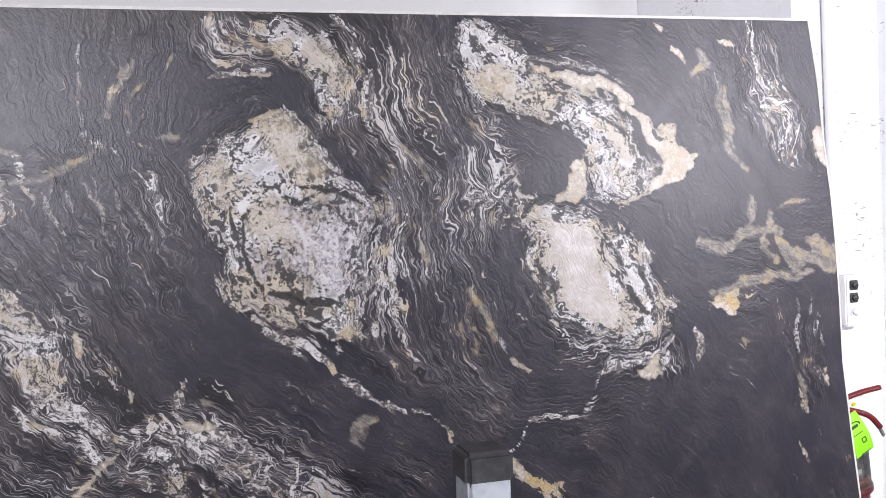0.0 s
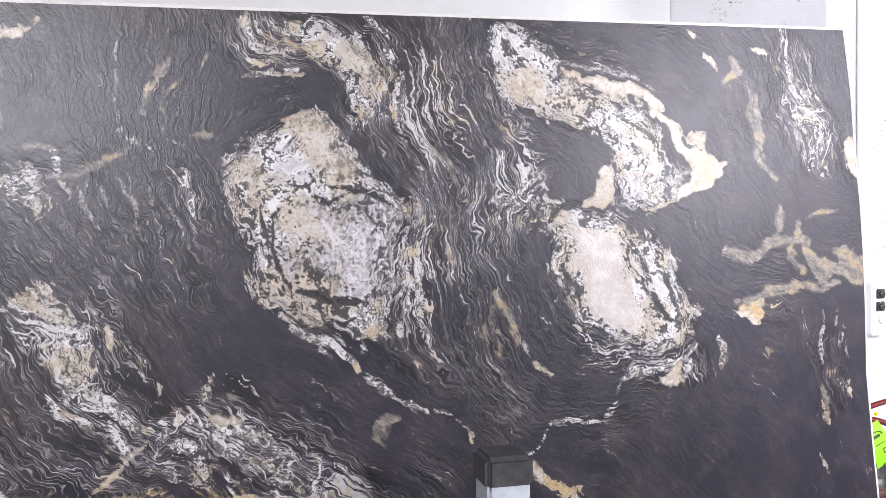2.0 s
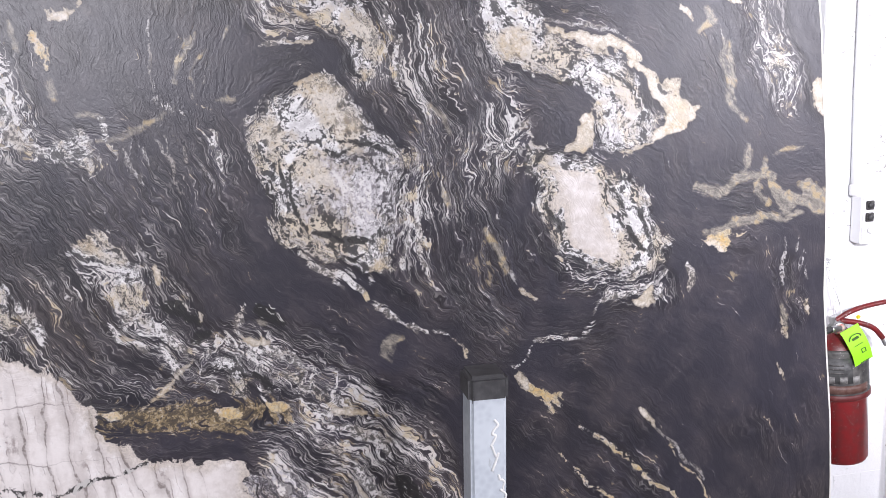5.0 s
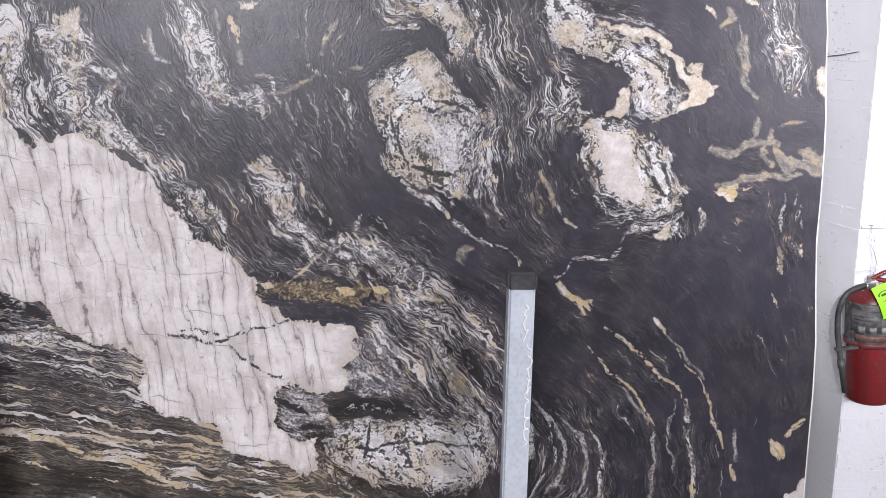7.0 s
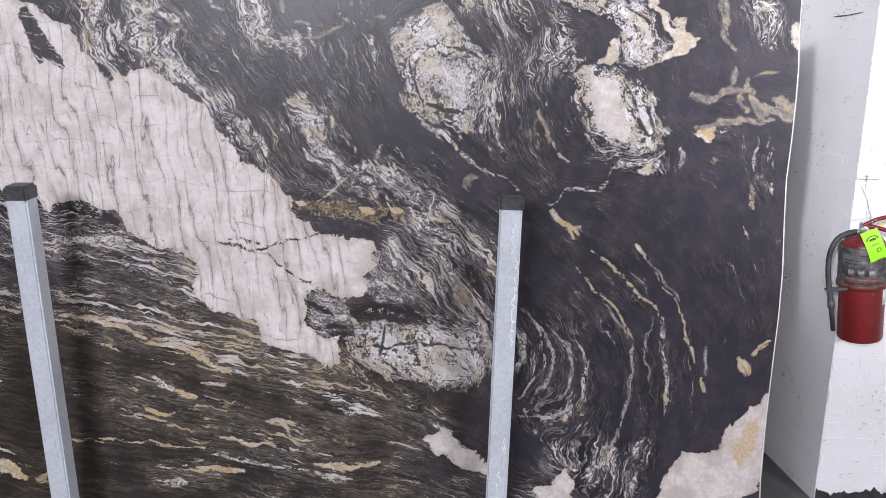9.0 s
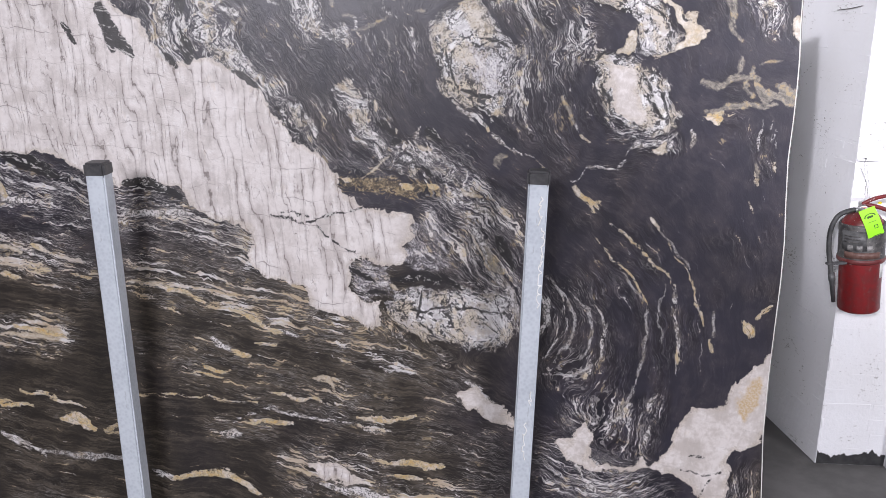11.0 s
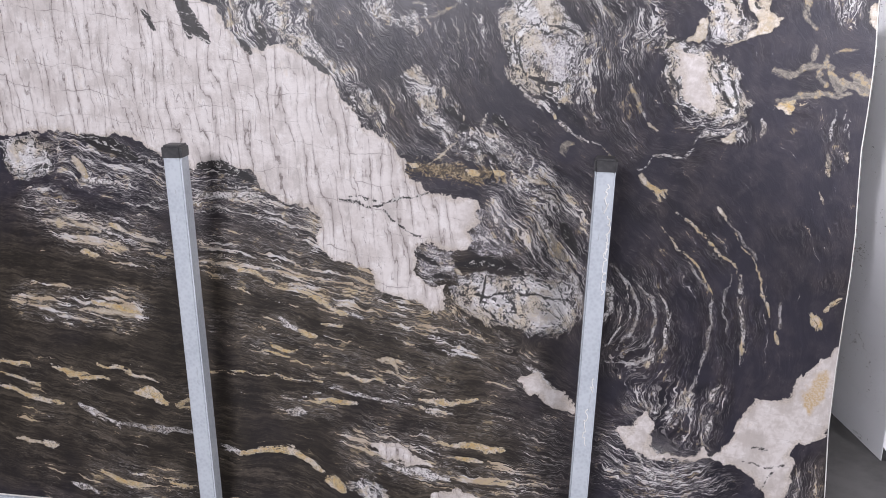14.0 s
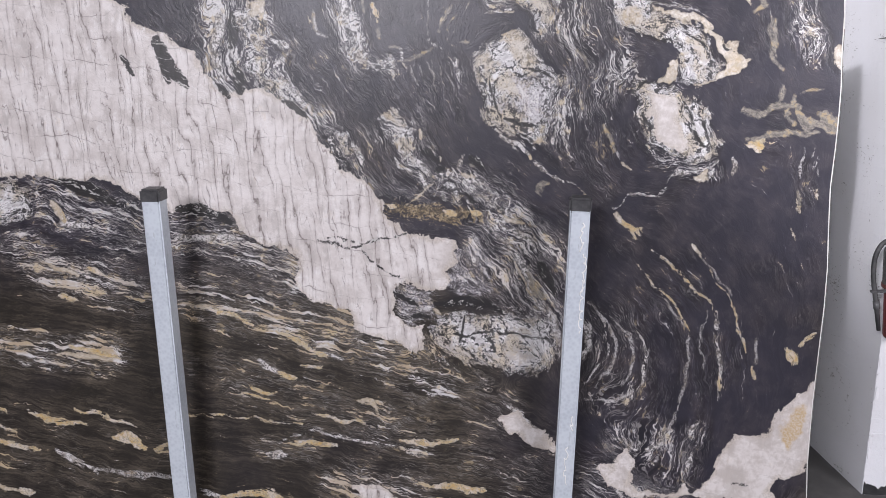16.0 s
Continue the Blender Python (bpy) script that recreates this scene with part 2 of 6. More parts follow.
    tanc = k.mix(times(k.step(total((nm, 0.9), (ng, 0.4), (npa, 0.5), broad), 0.46, 0.64), 0.75), tanc, (0.68, 0.645, 0.605))
    tanc = k.mix(times(joint, 0.3), tanc, (0.12, 0.1, 0.08))
    tanc = k.mix(k.step(total((nf, 1.2), (ng, 1.5), (npa, 1.0)), 0.46, 0.6), tanc, (0.06, 0.052, 0.045))
    tanc = k.mix(times(warm, 0.55, k.step(total((nm, 0.8), (nb, 0.6)), -0.12, 0.14)), tanc, (0.33, 0.245, 0.13))
    _, tv = inside("tan", 0.014, 0.0014, 0.01, 0.016)
    alone = k.step(sv, 0.004, -0.004)
    sharp = k.step(tv, -0.0014, 0.0014)
    melt = times(k.step(total((nm, 0.05), (ng, 0.03), (npa, 0.05), tv), -0.01, 0.016), total((less(k.step(tight, 0.0, -0.1)), 0.35), 0.55))
    tanc = k.mix(times(k.step(tv, 0.006, 0.0), alone, 0.6), tanc, (0.2, 0.165, 0.12))
    col = k.mix(k.math("ADD", times(sharp, alone), times(melt, less(alone))), col, tanc)
    # black grains eating into the rim of each mass
    rimmed = times(k.step(sv, -0.006, 0.002), k.step(sv, 0.04, 0.004))
    eaten = k.step(total((ng, 1.5), (nf, 1.1), (nm, 0.7), (rimmed, 0.22)), 0.28, 0.36)
    col = k.mix(times(eaten, k.step(sv, -0.006, 0.0), 0.85), col, (0.03, 0.027, 0.028))

    # quartz: milky and mottled, with long thin steep cracks and short flat ones
    _, inq = inside("quartz", 0.014, 0.002)
    busy = k.step(u, -0.72, -0.95)
    sway = k.noise(5, 3, 0.5, stretch=(1, 1, 0.7))
    kink = k.noise(38, 4, 0.6)
    gaps = k.noise(11, 3, 0.6, stretch=(1, 1, 0.16))
    lean = total((x, 1.0), (z, 0.16), (gaps, 0.13), (sway, 0.08), (kink, 0.015), (ng, 0.003))

    def cracks(pos, gap, thick, run, seed, rare):
        """Lines one gap apart; each comes and goes along its length."""
        s = k.math("MULTIPLY_ADD", pos, 1.0 / gap, seed)
        line = k.math("FLOOR", s)
        d = times(k.math("ABSOLUTE", k.math("SUBTRACT", k.math("FRACT", s), 0.5)), gap)
        vec = k.add("ShaderNodeCombineXYZ")
        k.put(vec.inputs[0], times(line, 7.31))
        k.put(vec.inputs[1], run)
        k.put(vec.inputs[2], seed)
        amount = k.noise(1.0, 3, 0.6, co=vec.outputs[0])
        t = k.math("MULTIPLY", k.step(total(amount, (npa, 0.35), (nm, 0.25)), rare, rare + 0.26), thick)
        return k.step(k.math("SUBTRACT", d, k.math("MULTIPLY_ADD", nf, thick * 1.6, t)), 0.001, -0.0007), times(k.step(k.math("SUBTRACT", d, times(t, 3.2)), 0.009, -0.003), k.step(amount, rare - 0.04, rare + 0.16))

    a1, h1 = cracks(lean, 0.043, 0.0021, times(z, 5.0), 3.3, 0.37)
    a2, h2 = cracks(total((lean, 1.0), (nm, 0.007)), 0.021, 0.0014, times(z, 14.0), 8.7, 0.45)
    tier = total((z, 1.0), (x, 0.1), (sway, 0.11), (kink, 0.013))
    a3, h3 = cracks(tier, 0.085, 0.0016, times(x, 9.0), 5.1, 0.46)
    milk = k.mix(k.step(total((ng, 0.25), (nm, 0.4), broad), 0.36, 0.64), (0.73, 0.685, 0.665), (0.6, 0.55, 0.525))
    milk = k.mix(times(k.step(total((nf, 0.3), (npa, 0.7), mid), 0.46, 0.74), 0.4), milk, (0.6, 0.55, 0.52))
    milk = k.mix(times(k.step(total((ng, 0.5), patch), 0.5, 0.66), 0.6), milk, (0.82, 0.795, 0.785))
    # soft smoky streaks standing in the milk
    smoky = k.noise(26, 5, 0.6, 0.5, stretch=(1.2, 1, 0.3))
    milk = k.mix(times(k.step(total((nb, 0.8), (ng, 0.25), smoky), 0.54, 0.72), 0.55), milk, (0.43, 0.395, 0.375))
    milk = k.mix(times(k.step(total((smoky, 0.5), (npa, 0.9), (nf, 0.4)), 0.36, 0.5), 0.35), milk, (0.66, 0.54, 0.43))
    milk = k.mix(times(less(busy), k.math("MULTIPLY_ADD", k.step(total((nb, 0.7), (nm, 0.9)), -0.14, 0.14), 0.4, 0.2)), milk, (0.46, 0.41, 0.375))
    veil = k.math("MAXIMUM", k.math("MAXIMUM", h1, times(h2, 0.5)), times(h3, 0.5))
    milk = k.mix(times(veil, busy, 0.45), milk, (0.38, 0.335, 0.32))
    milk = k.mix(times(a2, busy, k.step(patch, 0.44, 0.58), 0.65), milk, (0.17, 0.125, 0.12))
    milk = k.mix(times(a1, busy, k.math("MULTIPLY_ADD", k.step(total((nm, 1.0), (ng, 0.6)), -0.12, 0.1), 0.5, 0.35)), milk, (0.16, 0.13, 0.12))
    milk = k.mix(times(a3, k.math("MULTIPLY_ADD", busy, 0.45, 0.2), 0.85), milk, (0.12, 0.095, 0.09))
    rust = times(k.step(total(k.attr("gold"), (nm, 0.05), (ng, 0.03)), -0.014, 0.004), less(busy))
    milk = k.mix(times(rust, 0.75), milk, k.mix(k.step(grit, 0.42, 0.6), (0.5, 0.33, 0.13), (0.6, 0.5, 0.38)))
    margin = k.step(total((npa, 0.06), (ng, 0.03), inq), 0.022, 0.001)
    milk = k.mix(times(margin, 0.5), milk, k.mix(k.step(grit, 0.4, 0.6), (0.34, 0.29, 0.24), (0.6, 0.52, 0.42)))
    milk = k.mix(times(k.step(total((nf, 1.4), (ng, 1.6), (margin, 0.3), (npa, 0.8)), 0.42, 0.54), 0.8), milk, (0.07, 0.06, 0.055))
    col = k.mix(k.step(inq, -0.0012, 0.0015), col, milk)
    inked, _ = inside("black", 0.014, 0.0012)
    inky = k.mix(k.step(total(value, (nm, 0.4)), 0.1, 0.14), (0.015, 0.014, 0.015), (0.5, 0.48, 0.46))
    col = k.mix(times(inked, 0.95), col, inky)
    k.bump(total((times(total((mean, 0.9), (thin, 0.7)), calm), 1.0), (grit, 0.4), (mid, 0.35)), 0.34, 0.002)
    k.put(k.bsdf.inputs["Specular IOR Level"], 0.46)
    return k.done(col, k.math("MULTIPLY_ADD", mid, 0.1, 0.3))


def simple(name, colour, second, scale, rough, metal=0.0, bump=0.0):
    k = Nodes(name)
    n = k.noise(scale, 6, 0.6)
    big = k.noise(scale / 9, 3, 0.5)
    f = k.step(k.math("MULTIPLY_ADD", big, 0.6, k.math("MULTIPLY", n, 0.4)), 0.38, 0.62)
    if bump:
        k.bump(n, 0.5, bump)
    return k.done(k.mix(f, colour, second), k.math("MULTIPLY_ADD", n, 0.2, rough - 0.1), metal)


def dusty(name, colour, second, fleck, rough):
    """Old enamel or print under dust, with pale paint flecks."""
    k = Nodes(name)
    n, big, dots = k.noise(60, 5, 0.6), k.noise(14, 4, 0.6, stretch=(1, 1, 0.4)), k.noise(240, 3, 0.55)
    col = k.mix(k.step(k.math("MULTIPLY_ADD", n, 0.5, k.math("MULTIPLY", big, 0.5)), 0.4, 0.62), colour, second)
    col = k.mix(k.step(k.math("MULTIPLY_ADD", n, 0.6, dots), 1.03, 1.08), col, fleck)
    k.bump(n, 0.4, 0.0008)
    return k.done(col, k.math("MULTIPLY_ADD", n, 0.25, rough))


def painted_brick():
    k = Nodes("white_paint")
    k.co = k.add("ShaderNodeNewGeometry").outputs["Position"]
    n, big, chips = k.noise(30, 7, 0.65), k.noise(3, 4, 0.5), k.noise(55, 5, 0.6, 0.5)
    col = k.mix(k.step(big, 0.3, 0.7), (0.87, 0.875, 0.9), (0.83, 0.83, 0.84))
    chip = k.step(k.math("MULTIPLY_ADD", k.noise(6, 3, 0.5), 0.5, k.noise(75, 5, 0.65, 0.6, stretch=(0.6, 0.6, 1.5))), 0.93, 0.95)
    col = k.mix(k.math("MULTIPLY", chip, 0.8), col, (0.2, 0.18, 0.165))
    k.bump(k.math("MULTIPLY_ADD", chips, 0.3, n), 0.6, 0.006)
    return k.done(col, 0.55)


def galvanised():
    k = Nodes("galvanised_steel")
    n, sp = k.noise(9, 5, 0.6), k.cells(90, "F1")
    col = k.mix(k.step(k.math("MULTIPLY_ADD", sp, 0.4, n), 0.4, 0.9), (0.52, 0.565, 0.62), (0.64, 0.69, 0.74))
    stain = k.step(k.noise(60, 5, 0.6, 0.4, stretch=(1, 1, 0.25)), 0.64, 0.7)
    col = k.mix(k.math("MULTIPLY", stain, 0.5), col, (0.38, 0.4, 0.42))
    return k.done(col, 0.4, 0.15)


GRANITE = stone_material()
STONE_EDGE = simple("raw_stone_edge", (0.1, 0.095, 0.09), (0.42, 0.4, 0.37), 60, 0.7, bump=0.004)
RESIN = simple("white_resin_edge", (0.75, 0.74, 0.7), (0.6, 0.58, 0.54), 50, 0.6, bump=0.002)
DARK_STONE = simple("dark_stone", (0.02, 0.02, 0.022), (0.07, 0.065, 0.06), 45, 0.4, bump=0.002)
BRICK = painted_brick()
PLASTER = simple("white_plaster", (0.87, 0.875, 0.89), (0.83, 0.83, 0.83), 8, 0.6, bump=0.003)
BACK_WALL = simple("grey_white_wall_paint", (0.8, 0.8, 0.79), (0.74, 0.735, 0.725), 8, 0.7, bump=0.003)
SHELL = simple("grey_block_wall", (0.12, 0.12, 0.12), (0.16, 0.155, 0.15), 6, 0.8)
CONCRETE = simple("concrete_floor", (0.11, 0.107, 0.102), (0.17, 0.165, 0.16), 14, 0.65, bump=0.002)
TAR = simple("black_floor_paint", (0.02, 0.02, 0.022), (0.05, 0.05, 0.05), 40, 0.6, bump=0.003)
STEEL = galvanised()
BLACK_PLASTIC = simple("black_plastic", (0.045, 0.044, 0.047), (0.09, 0.09, 0.092), 70, 0.42, bump=0.001)
RED = dusty("red_enamel", (0.2, 0.012, 0.014), (0.13, 0.02, 0.02), (0.5, 0.42, 0.4), 0.28)
SEALANT = simple("white_sealant", (0.9, 0.9, 0.88), (0.82, 0.82, 0.8), 60, 0.4)
RUBBER = simple("black_rubber", (0.02, 0.02, 0.022), (0.07, 0.07, 0.07), 60, 0.55)
CHROME = simple("dull_metal", (0.5, 0.5, 0.5), (0.6, 0.6, 0.6), 40, 0.35, metal=0.9)
LABEL_DARK = simple("printed_label", (0.03, 0.03, 0.032), (0.12, 0.12, 0.12), 60, 0.5)
LABEL_GREY = dusty("dark_label_sleeve", (0.035, 0.033, 0.034), (0.11, 0.105, 0.1), (0.6, 0.58, 0.55), 0.35)
LABEL_PALE = simple("worn_pale_print", (0.1, 0.098, 0.095), (0.3, 0.29, 0.28), 110, 0.5)
LIME = simple("lime_paper", (0.33, 0.85, 0.02), (0.3, 0.8, 0.02), 20, 0.6)
INK = simple("dark_ink", (0.05, 0.1, 0.02), (0.06, 0.12, 0.03), 20, 0.6)
YELLOW = simple("yellow_plastic", (0.7, 0.6, 0.02), (0.65, 0.5, 0.02), 20, 0.5)
PAPER = simple("white_paper", (0.7, 0.7, 0.68), (0.6, 0.6, 0.58), 20, 0.6)


# ---- mesh helpers ----
def part(name, bm, material, parent=None, label="", smooth=False):
    me = bpy.data.meshes.new(name)
    bm.to_mesh(me)
    bm.free()
    me.materials.append(material)
    if smooth:
        me.shade_smooth()
    ob = new(name, me)
    ob.parent = parent
    return tagged(ob, label)


def box(sx, sy, sz, at=(0, 0, 0), bevel=0.0, segments=2):
    bm = bmesh.new()
    bmesh.ops.create_cube(bm, size=1, matrix=Matrix.Translation(at) @ Matrix.Diagonal((sx, sy, sz, 1)))
    if bevel:
        bmesh.ops.bevel(bm, geom=bm.edges[:], offset=bevel, segments=segments, affect="EDGES")
    return bm


def span(x0, y0, z0, x1, y1, z1, bevel=0.0):
    return box(x1 - x0, y1 - y0, z1 - z0, ((x0 + x1) / 2, (y0 + y1) / 2, (z0 + z1) / 2), bevel)


def lathe(profile, n=40, at=(0, 0, 0)):
    """A turned body from (radius, height) pairs about z."""
    bm = bmesh.new()
    rings = []
    for r, z in profile:
        rings.append([bm.verts.new((at[0] + r * math.cos(2 * math.pi * i / n), at[1] + r * math.sin(2 * math.pi * i / n), at[2] + z)) for i in range(n)])
    for a, b in zip(rings, rings[1:]):
        for i in range(n):
            bm.faces.new((a[i], a[(i + 1) % n], b[(i + 1) % n], b[i]))
    bm.faces.new(rings[0][::-1])
    bm.faces.new(rings[-1])
    return bm


def tube(points, radius, n=10, step=8):
    """A round tube along a smooth curve through the points."""
    pts = [Vector(p) for p in points]
    ext = [2 * pts[0] - pts[1], *pts, 2 * pts[-1] - pts[-2]]
    line = []
    for i in range(1, len(ext) - 2):
        for j in range(step):
            t = j / step
            a, b, c, d = ext[i - 1 : i + 3]
            line.append(0.5 * (2 * b + (c - a) * t + (2 * a - 5 * b + 4 * c - d) * t * t + (3 * b - a - 3 * c + d) * t**3))
    line.append(pts[-1])
    bm = bmesh.new()
    rings, side = [], None
    for i, p in enumerate(line):
        ahead = (line[min(i + 1, len(line) - 1)] - line[max(i - 1, 0)]).normalized()
        side = (side - side.dot(ahead) * ahead).normalized() if side else ahead.orthogonal().normalized()
        up = ahead.cross(side)
        rings.append([bm.verts.new(p + radius * (math.cos(2 * math.pi * k / n) * side + math.sin(2 * math.pi * k / n) * up)) for k in range(n)])
    for a, b in zip(rings, rings[1:]):
        for k in range(n):
            bm.faces.new((a[k], a[(k + 1) % n], b[(k + 1) % n], b[k]))
    bm.faces.new(rings[0][::-1])
    bm.faces.new(rings[-1])
    return bm


# ---- the room ----
CX, CY = 0.875, 0.71
tagged(part("floor", span(-10, -20, -0.2, 7, 1.6, 0), CONCRETE), "grey worn concrete warehouse floor with dark stains", "floor", kind="structure")
tagged(part("ceiling", span(-10, -20, 6.6, 7, 1.6, 6.8), SHELL), "grey warehouse ceiling above the racks", "ceiling", kind="structure")
tagged(part("wall_north", span(-10, 1.32, 0, CX - 0.122, 1.5, 6.6), BACK_WALL), "white painted wall behind the leaning stone slabs", "wall", kind="structure")
tagged(part("wall_west", span(-10.2, -20, 0, -10, 1.6, 6.6), SHELL), "plain grey block wall closing the warehouse", "wall", kind="structure")
tagged(part("wall_south", span(-10, -20.2, 0, 7, -20, 6.6), SHELL), "plain grey block wall closing the warehouse", "wall", kind="structure")
tagged(part("wall_east", span(7, -20, 0, 7.2, 1.6, 6.6), SHELL), "plain grey block wall closing the warehouse", "wall", kind="structure")


def pier():
    """The brick pier beside the slab: a side face running back, a front face, a thicker part beyond."""
    bm = bmesh.new()
    plan = [(CX + 0.003, CY + 0.004), (CX + 0.29, CY + 0.004), (CX + 0.29, 1.5), (CX - 0.122, 1.5), (CX - 0.122 + 0.003, 1.32)]
    low = [bm.verts.new((x, y, 0)) for x, y in plan]
    top = [bm.verts.new((x, y, 6.6)) for x, y in plan]
    for i in range(len(plan)):
        j = (i + 1) % len(plan)
        bm.faces.new((low[i], low[j], top[j], top[i]))
    bm.faces.new(low[::-1])
    bm.faces.new(top)
    return bm


wall_pier = tagged(part("wall_pier", pier(), BRICK), "white painted brick pier with chipped paint", "wall", kind="structure")
tagged(part("wall_beyond", span(CX + 0.29, CY - 0.03, 0, 7, 1.5, 6.6), BRICK), "white painted rough wall next to the brick pier", "wall", kind="structure")


def peeling_tar():
    """Black tar paint along the wall foot, with a ragged upper edge and bare patches bitten out of it."""
    bm = bmesh.new()
    rng = random.Random(23)
    n, rows = 90, []
    for i in range(n + 1):
        x = CX + 0.006 + 0.282 * i / n
        rise = 0.055 + 0.03 * noise.noise((x * 16, 2.3, 0)) + 0.018 * noise.noise((x * 60, 7.1, 0)) + rng.uniform(-0.003, 0.003) + 0.05 * max(0.0, x - CX - 0.16)
        rows.append([bm.verts.new(p) for p in ((x, CY + 0.006, 0), (x, CY + 0.0025, 0.001), (x, CY + 0.0025, rise), (x, CY + 0.006, rise + 0.001))])
    for a, c in zip(rows, rows[1:]):
        for k in range(4):
            bm.faces.new((a[k], c[k], c[(k + 1) % 4], a[(k + 1) % 4]))
    bm.faces.new(rows[0])
    bm.faces.new(rows[-1][::-1])
    return bm


tagged(part("baseboard", peeling_tar(), TAR), "peeling black tar paint along the wall foot", "baseboard", kind="structure")

# ---- the slab ----
LEAN = 5.5
SLAB_W, SLAB_BOTTOM, SLAB_TOP, CELL = 3.06, -1.43, 0.619, 0.003
RIGHT = [(-1.43, 0.404), (-1.17, 0.402), (-0.93, 0.390), (-0.73, 0.392), (-0.55, 0.399), (-0.41, 0.405), (-0.28, 0.406), (-0.15, 0.400), (-0.02, 0.396),
         (0.1, 0.402), (0.21, 0.405), (0.29, 0.405), (0.39, 0.400), (0.5, 0.399), (0.619, 0.391)]


class Stone:
    """Fields over the slab's face: where its quartz, feldspar and veins lie, and its grain."""

    KINDS = ("quartz", "speckle", "tan", "gold", "white", "grey", "olive", "black", "smoke", "ash")

    def __init__(self, u0, u1, v0, v1, cell):
        self.u = np.linspace(u0, u1, int((u1 - u0) / cell) + 1)
        self.v = np.linspace(v0, v1, int((v1 - v0) / cell) + 1)
        self.cell = cell
        self.rng = np.random.default_rng(7)
        self.U, self.V = np.meshgrid(self.u, self.v)
        a, b, c, d = (self.smooth(s) for s in (0.035, 0.035, 0.009, 0.009))
        self.WU, self.WV = self.U + 0.007 * a + 0.0022 * c, self.V + 0.007 * b + 0.0022 * d
        self.field = {k: np.full(self.U.shape, -0.05, np.float32) for k in self.KINDS}
        self.wealth = np.zeros(self.U.shape)
        self.broken = np.full(self.U.shape, 9.0)
        self.hints = []

    def rich(self, amount, half, pts):
        """A stretch along which the pale layers lie closer."""
        w = self.window(pts, 2.2 * half)
        best = np.full(self.U[w].shape, 9.0)
        for (x0, y0), (x1, y1) in zip(pts, pts[1:]):
            dx, dy = x1 - x0, y1 - y0
            t = np.clip(((self.WU[w] - x0) * dx + (self.WV[w] - y0) * dy) / (dx * dx + dy * dy + 1e-9), 0, 1)
            best = np.minimum(best, np.hypot(self.WU[w] - x0 - t * dx, self.WV[w] - y0 - t * dy))
        self.wealth[w] = np.maximum(self.wealth[w], amount * np.clip(1.5 - 0.8 * best / half, 0, 1))

    def fault(self, pts):
        """A line across which the layers do not match."""
        for (x0, y0), (x1, y1) in zip(pts, pts[1:]):
            dx, dy = x1 - x0, y1 - y0
            t = np.clip(((self.U - x0) * dx + (self.V - y0) * dy) / (dx * dx + dy * dy + 1e-9), 0, 1)
            self.broken = np.minimum(self.broken, np.hypot(self.U - x0 - t * dx, self.V - y0 - t * dy))

    def smooth(self, size, shape=None):
        """Random field of unit spread with features of that size."""
        n = self.rng.standard_normal(shape or self.U.shape)
        fy, fx = np.fft.fftfreq(n.shape[0], self.cell), np.fft.rfftfreq(n.shape[1], self.cell)
        n = np.fft.irfft2(np.fft.rfft2(n) * np.exp(-2 * (np.pi * size * 0.5) ** 2 * (fx[None] ** 2 + fy[:, None] ** 2)), n.shape)
        return (n / n.std()).astype(np.float32)

    def blur(self, n, size):
        fy, fx = np.fft.fftfreq(n.shape[0], self.cell), np.fft.rfftfreq(n.shape[1], self.cell)
        return np.fft.irfft2(np.fft.rfft2(n) * np.exp(-2 * (np.pi * size) ** 2 * (fx[None] ** 2 + fy[:, None] ** 2)), n.shape)

    def window(self, pts, margin):
        p = np.array(pts)
        i0, i1 = np.searchsorted(self.u, (p[:, 0].min() - margin, p[:, 0].max() + margin))
        j0, j1 = np.searchsorted(self.v, (p[:, 1].min() - margin, p[:, 1].max() + margin))
        return (slice(j0, j1), slice(i0, i1))

    def hint(self, pts, weight=1.0):
        for (x0, y0), (x1, y1) in zip(pts, pts[1:]):
            n = max(1, int(math.hypot(x1 - x0, y1 - y0) / 0.02))
            for i in range(n):
                t = (i + 0.5) / n
                self.hints.append((x0 + t * (x1 - x0), y0 + t * (y1 - y0), math.atan2(y1 - y0, x1 - x0), weight))

    def mass(self, kind, pts):
        w = self.window(pts, 0.06)
        x, y = self.WU[w], self.WV[w]
        best, inside = np.full(x.shape, 9.0), np.zeros(x.shape, bool)
        for (x0, y0), (x1, y1) in zip(pts, pts[1:] + pts[:1]):
            dx, dy = x1 - x0, y1 - y0
            t = np.clip(((x - x0) * dx + (y - y0) * dy) / (dx * dx + dy * dy + 1e-9), 0, 1)
            best = np.minimum(best, np.hypot(x - x0 - t * dx, y - y0 - t * dy))
            if dy:
                inside ^= ((y0 > y) != (y1 > y)) & (x < x0 + (y - y0) * dx / dy)
        f = self.field[kind]
        f[w] = np.maximum(f[w], np.where(inside, best, -best))
        self.hint(pts + pts[:1], 0.7)

    def vein(self, kind, half, pts):
        w = self.window(pts, 0.06)
        x, y = (self.U[w] + self.WU[w]) / 2, (self.V[w] + self.WV[w]) / 2
        lengths = [math.hypot(b[0] - a[0], b[1] - a[1]) for a, b in zip(pts, pts[1:])]
        total, run = sum(lengths), 0.0
        best = np.full(x.shape, -0.05)
        for (x0, y0), (x1, y1), l in zip(pts, pts[1:], lengths):
            dx, dy = x1 - x0, y1 - y0
            t = np.clip(((x - x0) * dx + (y - y0) * dy) / (dx * dx + dy * dy + 1e-9), 0, 1)
            s = (run + t * l) / total
            taper = half * (0.35 + 0.65 * np.sqrt(np.sin(np.pi * np.clip(s, 0.02, 0.98))))
            best = np.maximum(best, taper - np.hypot(x - x0 - t * dx, y - y0 - t * dy))
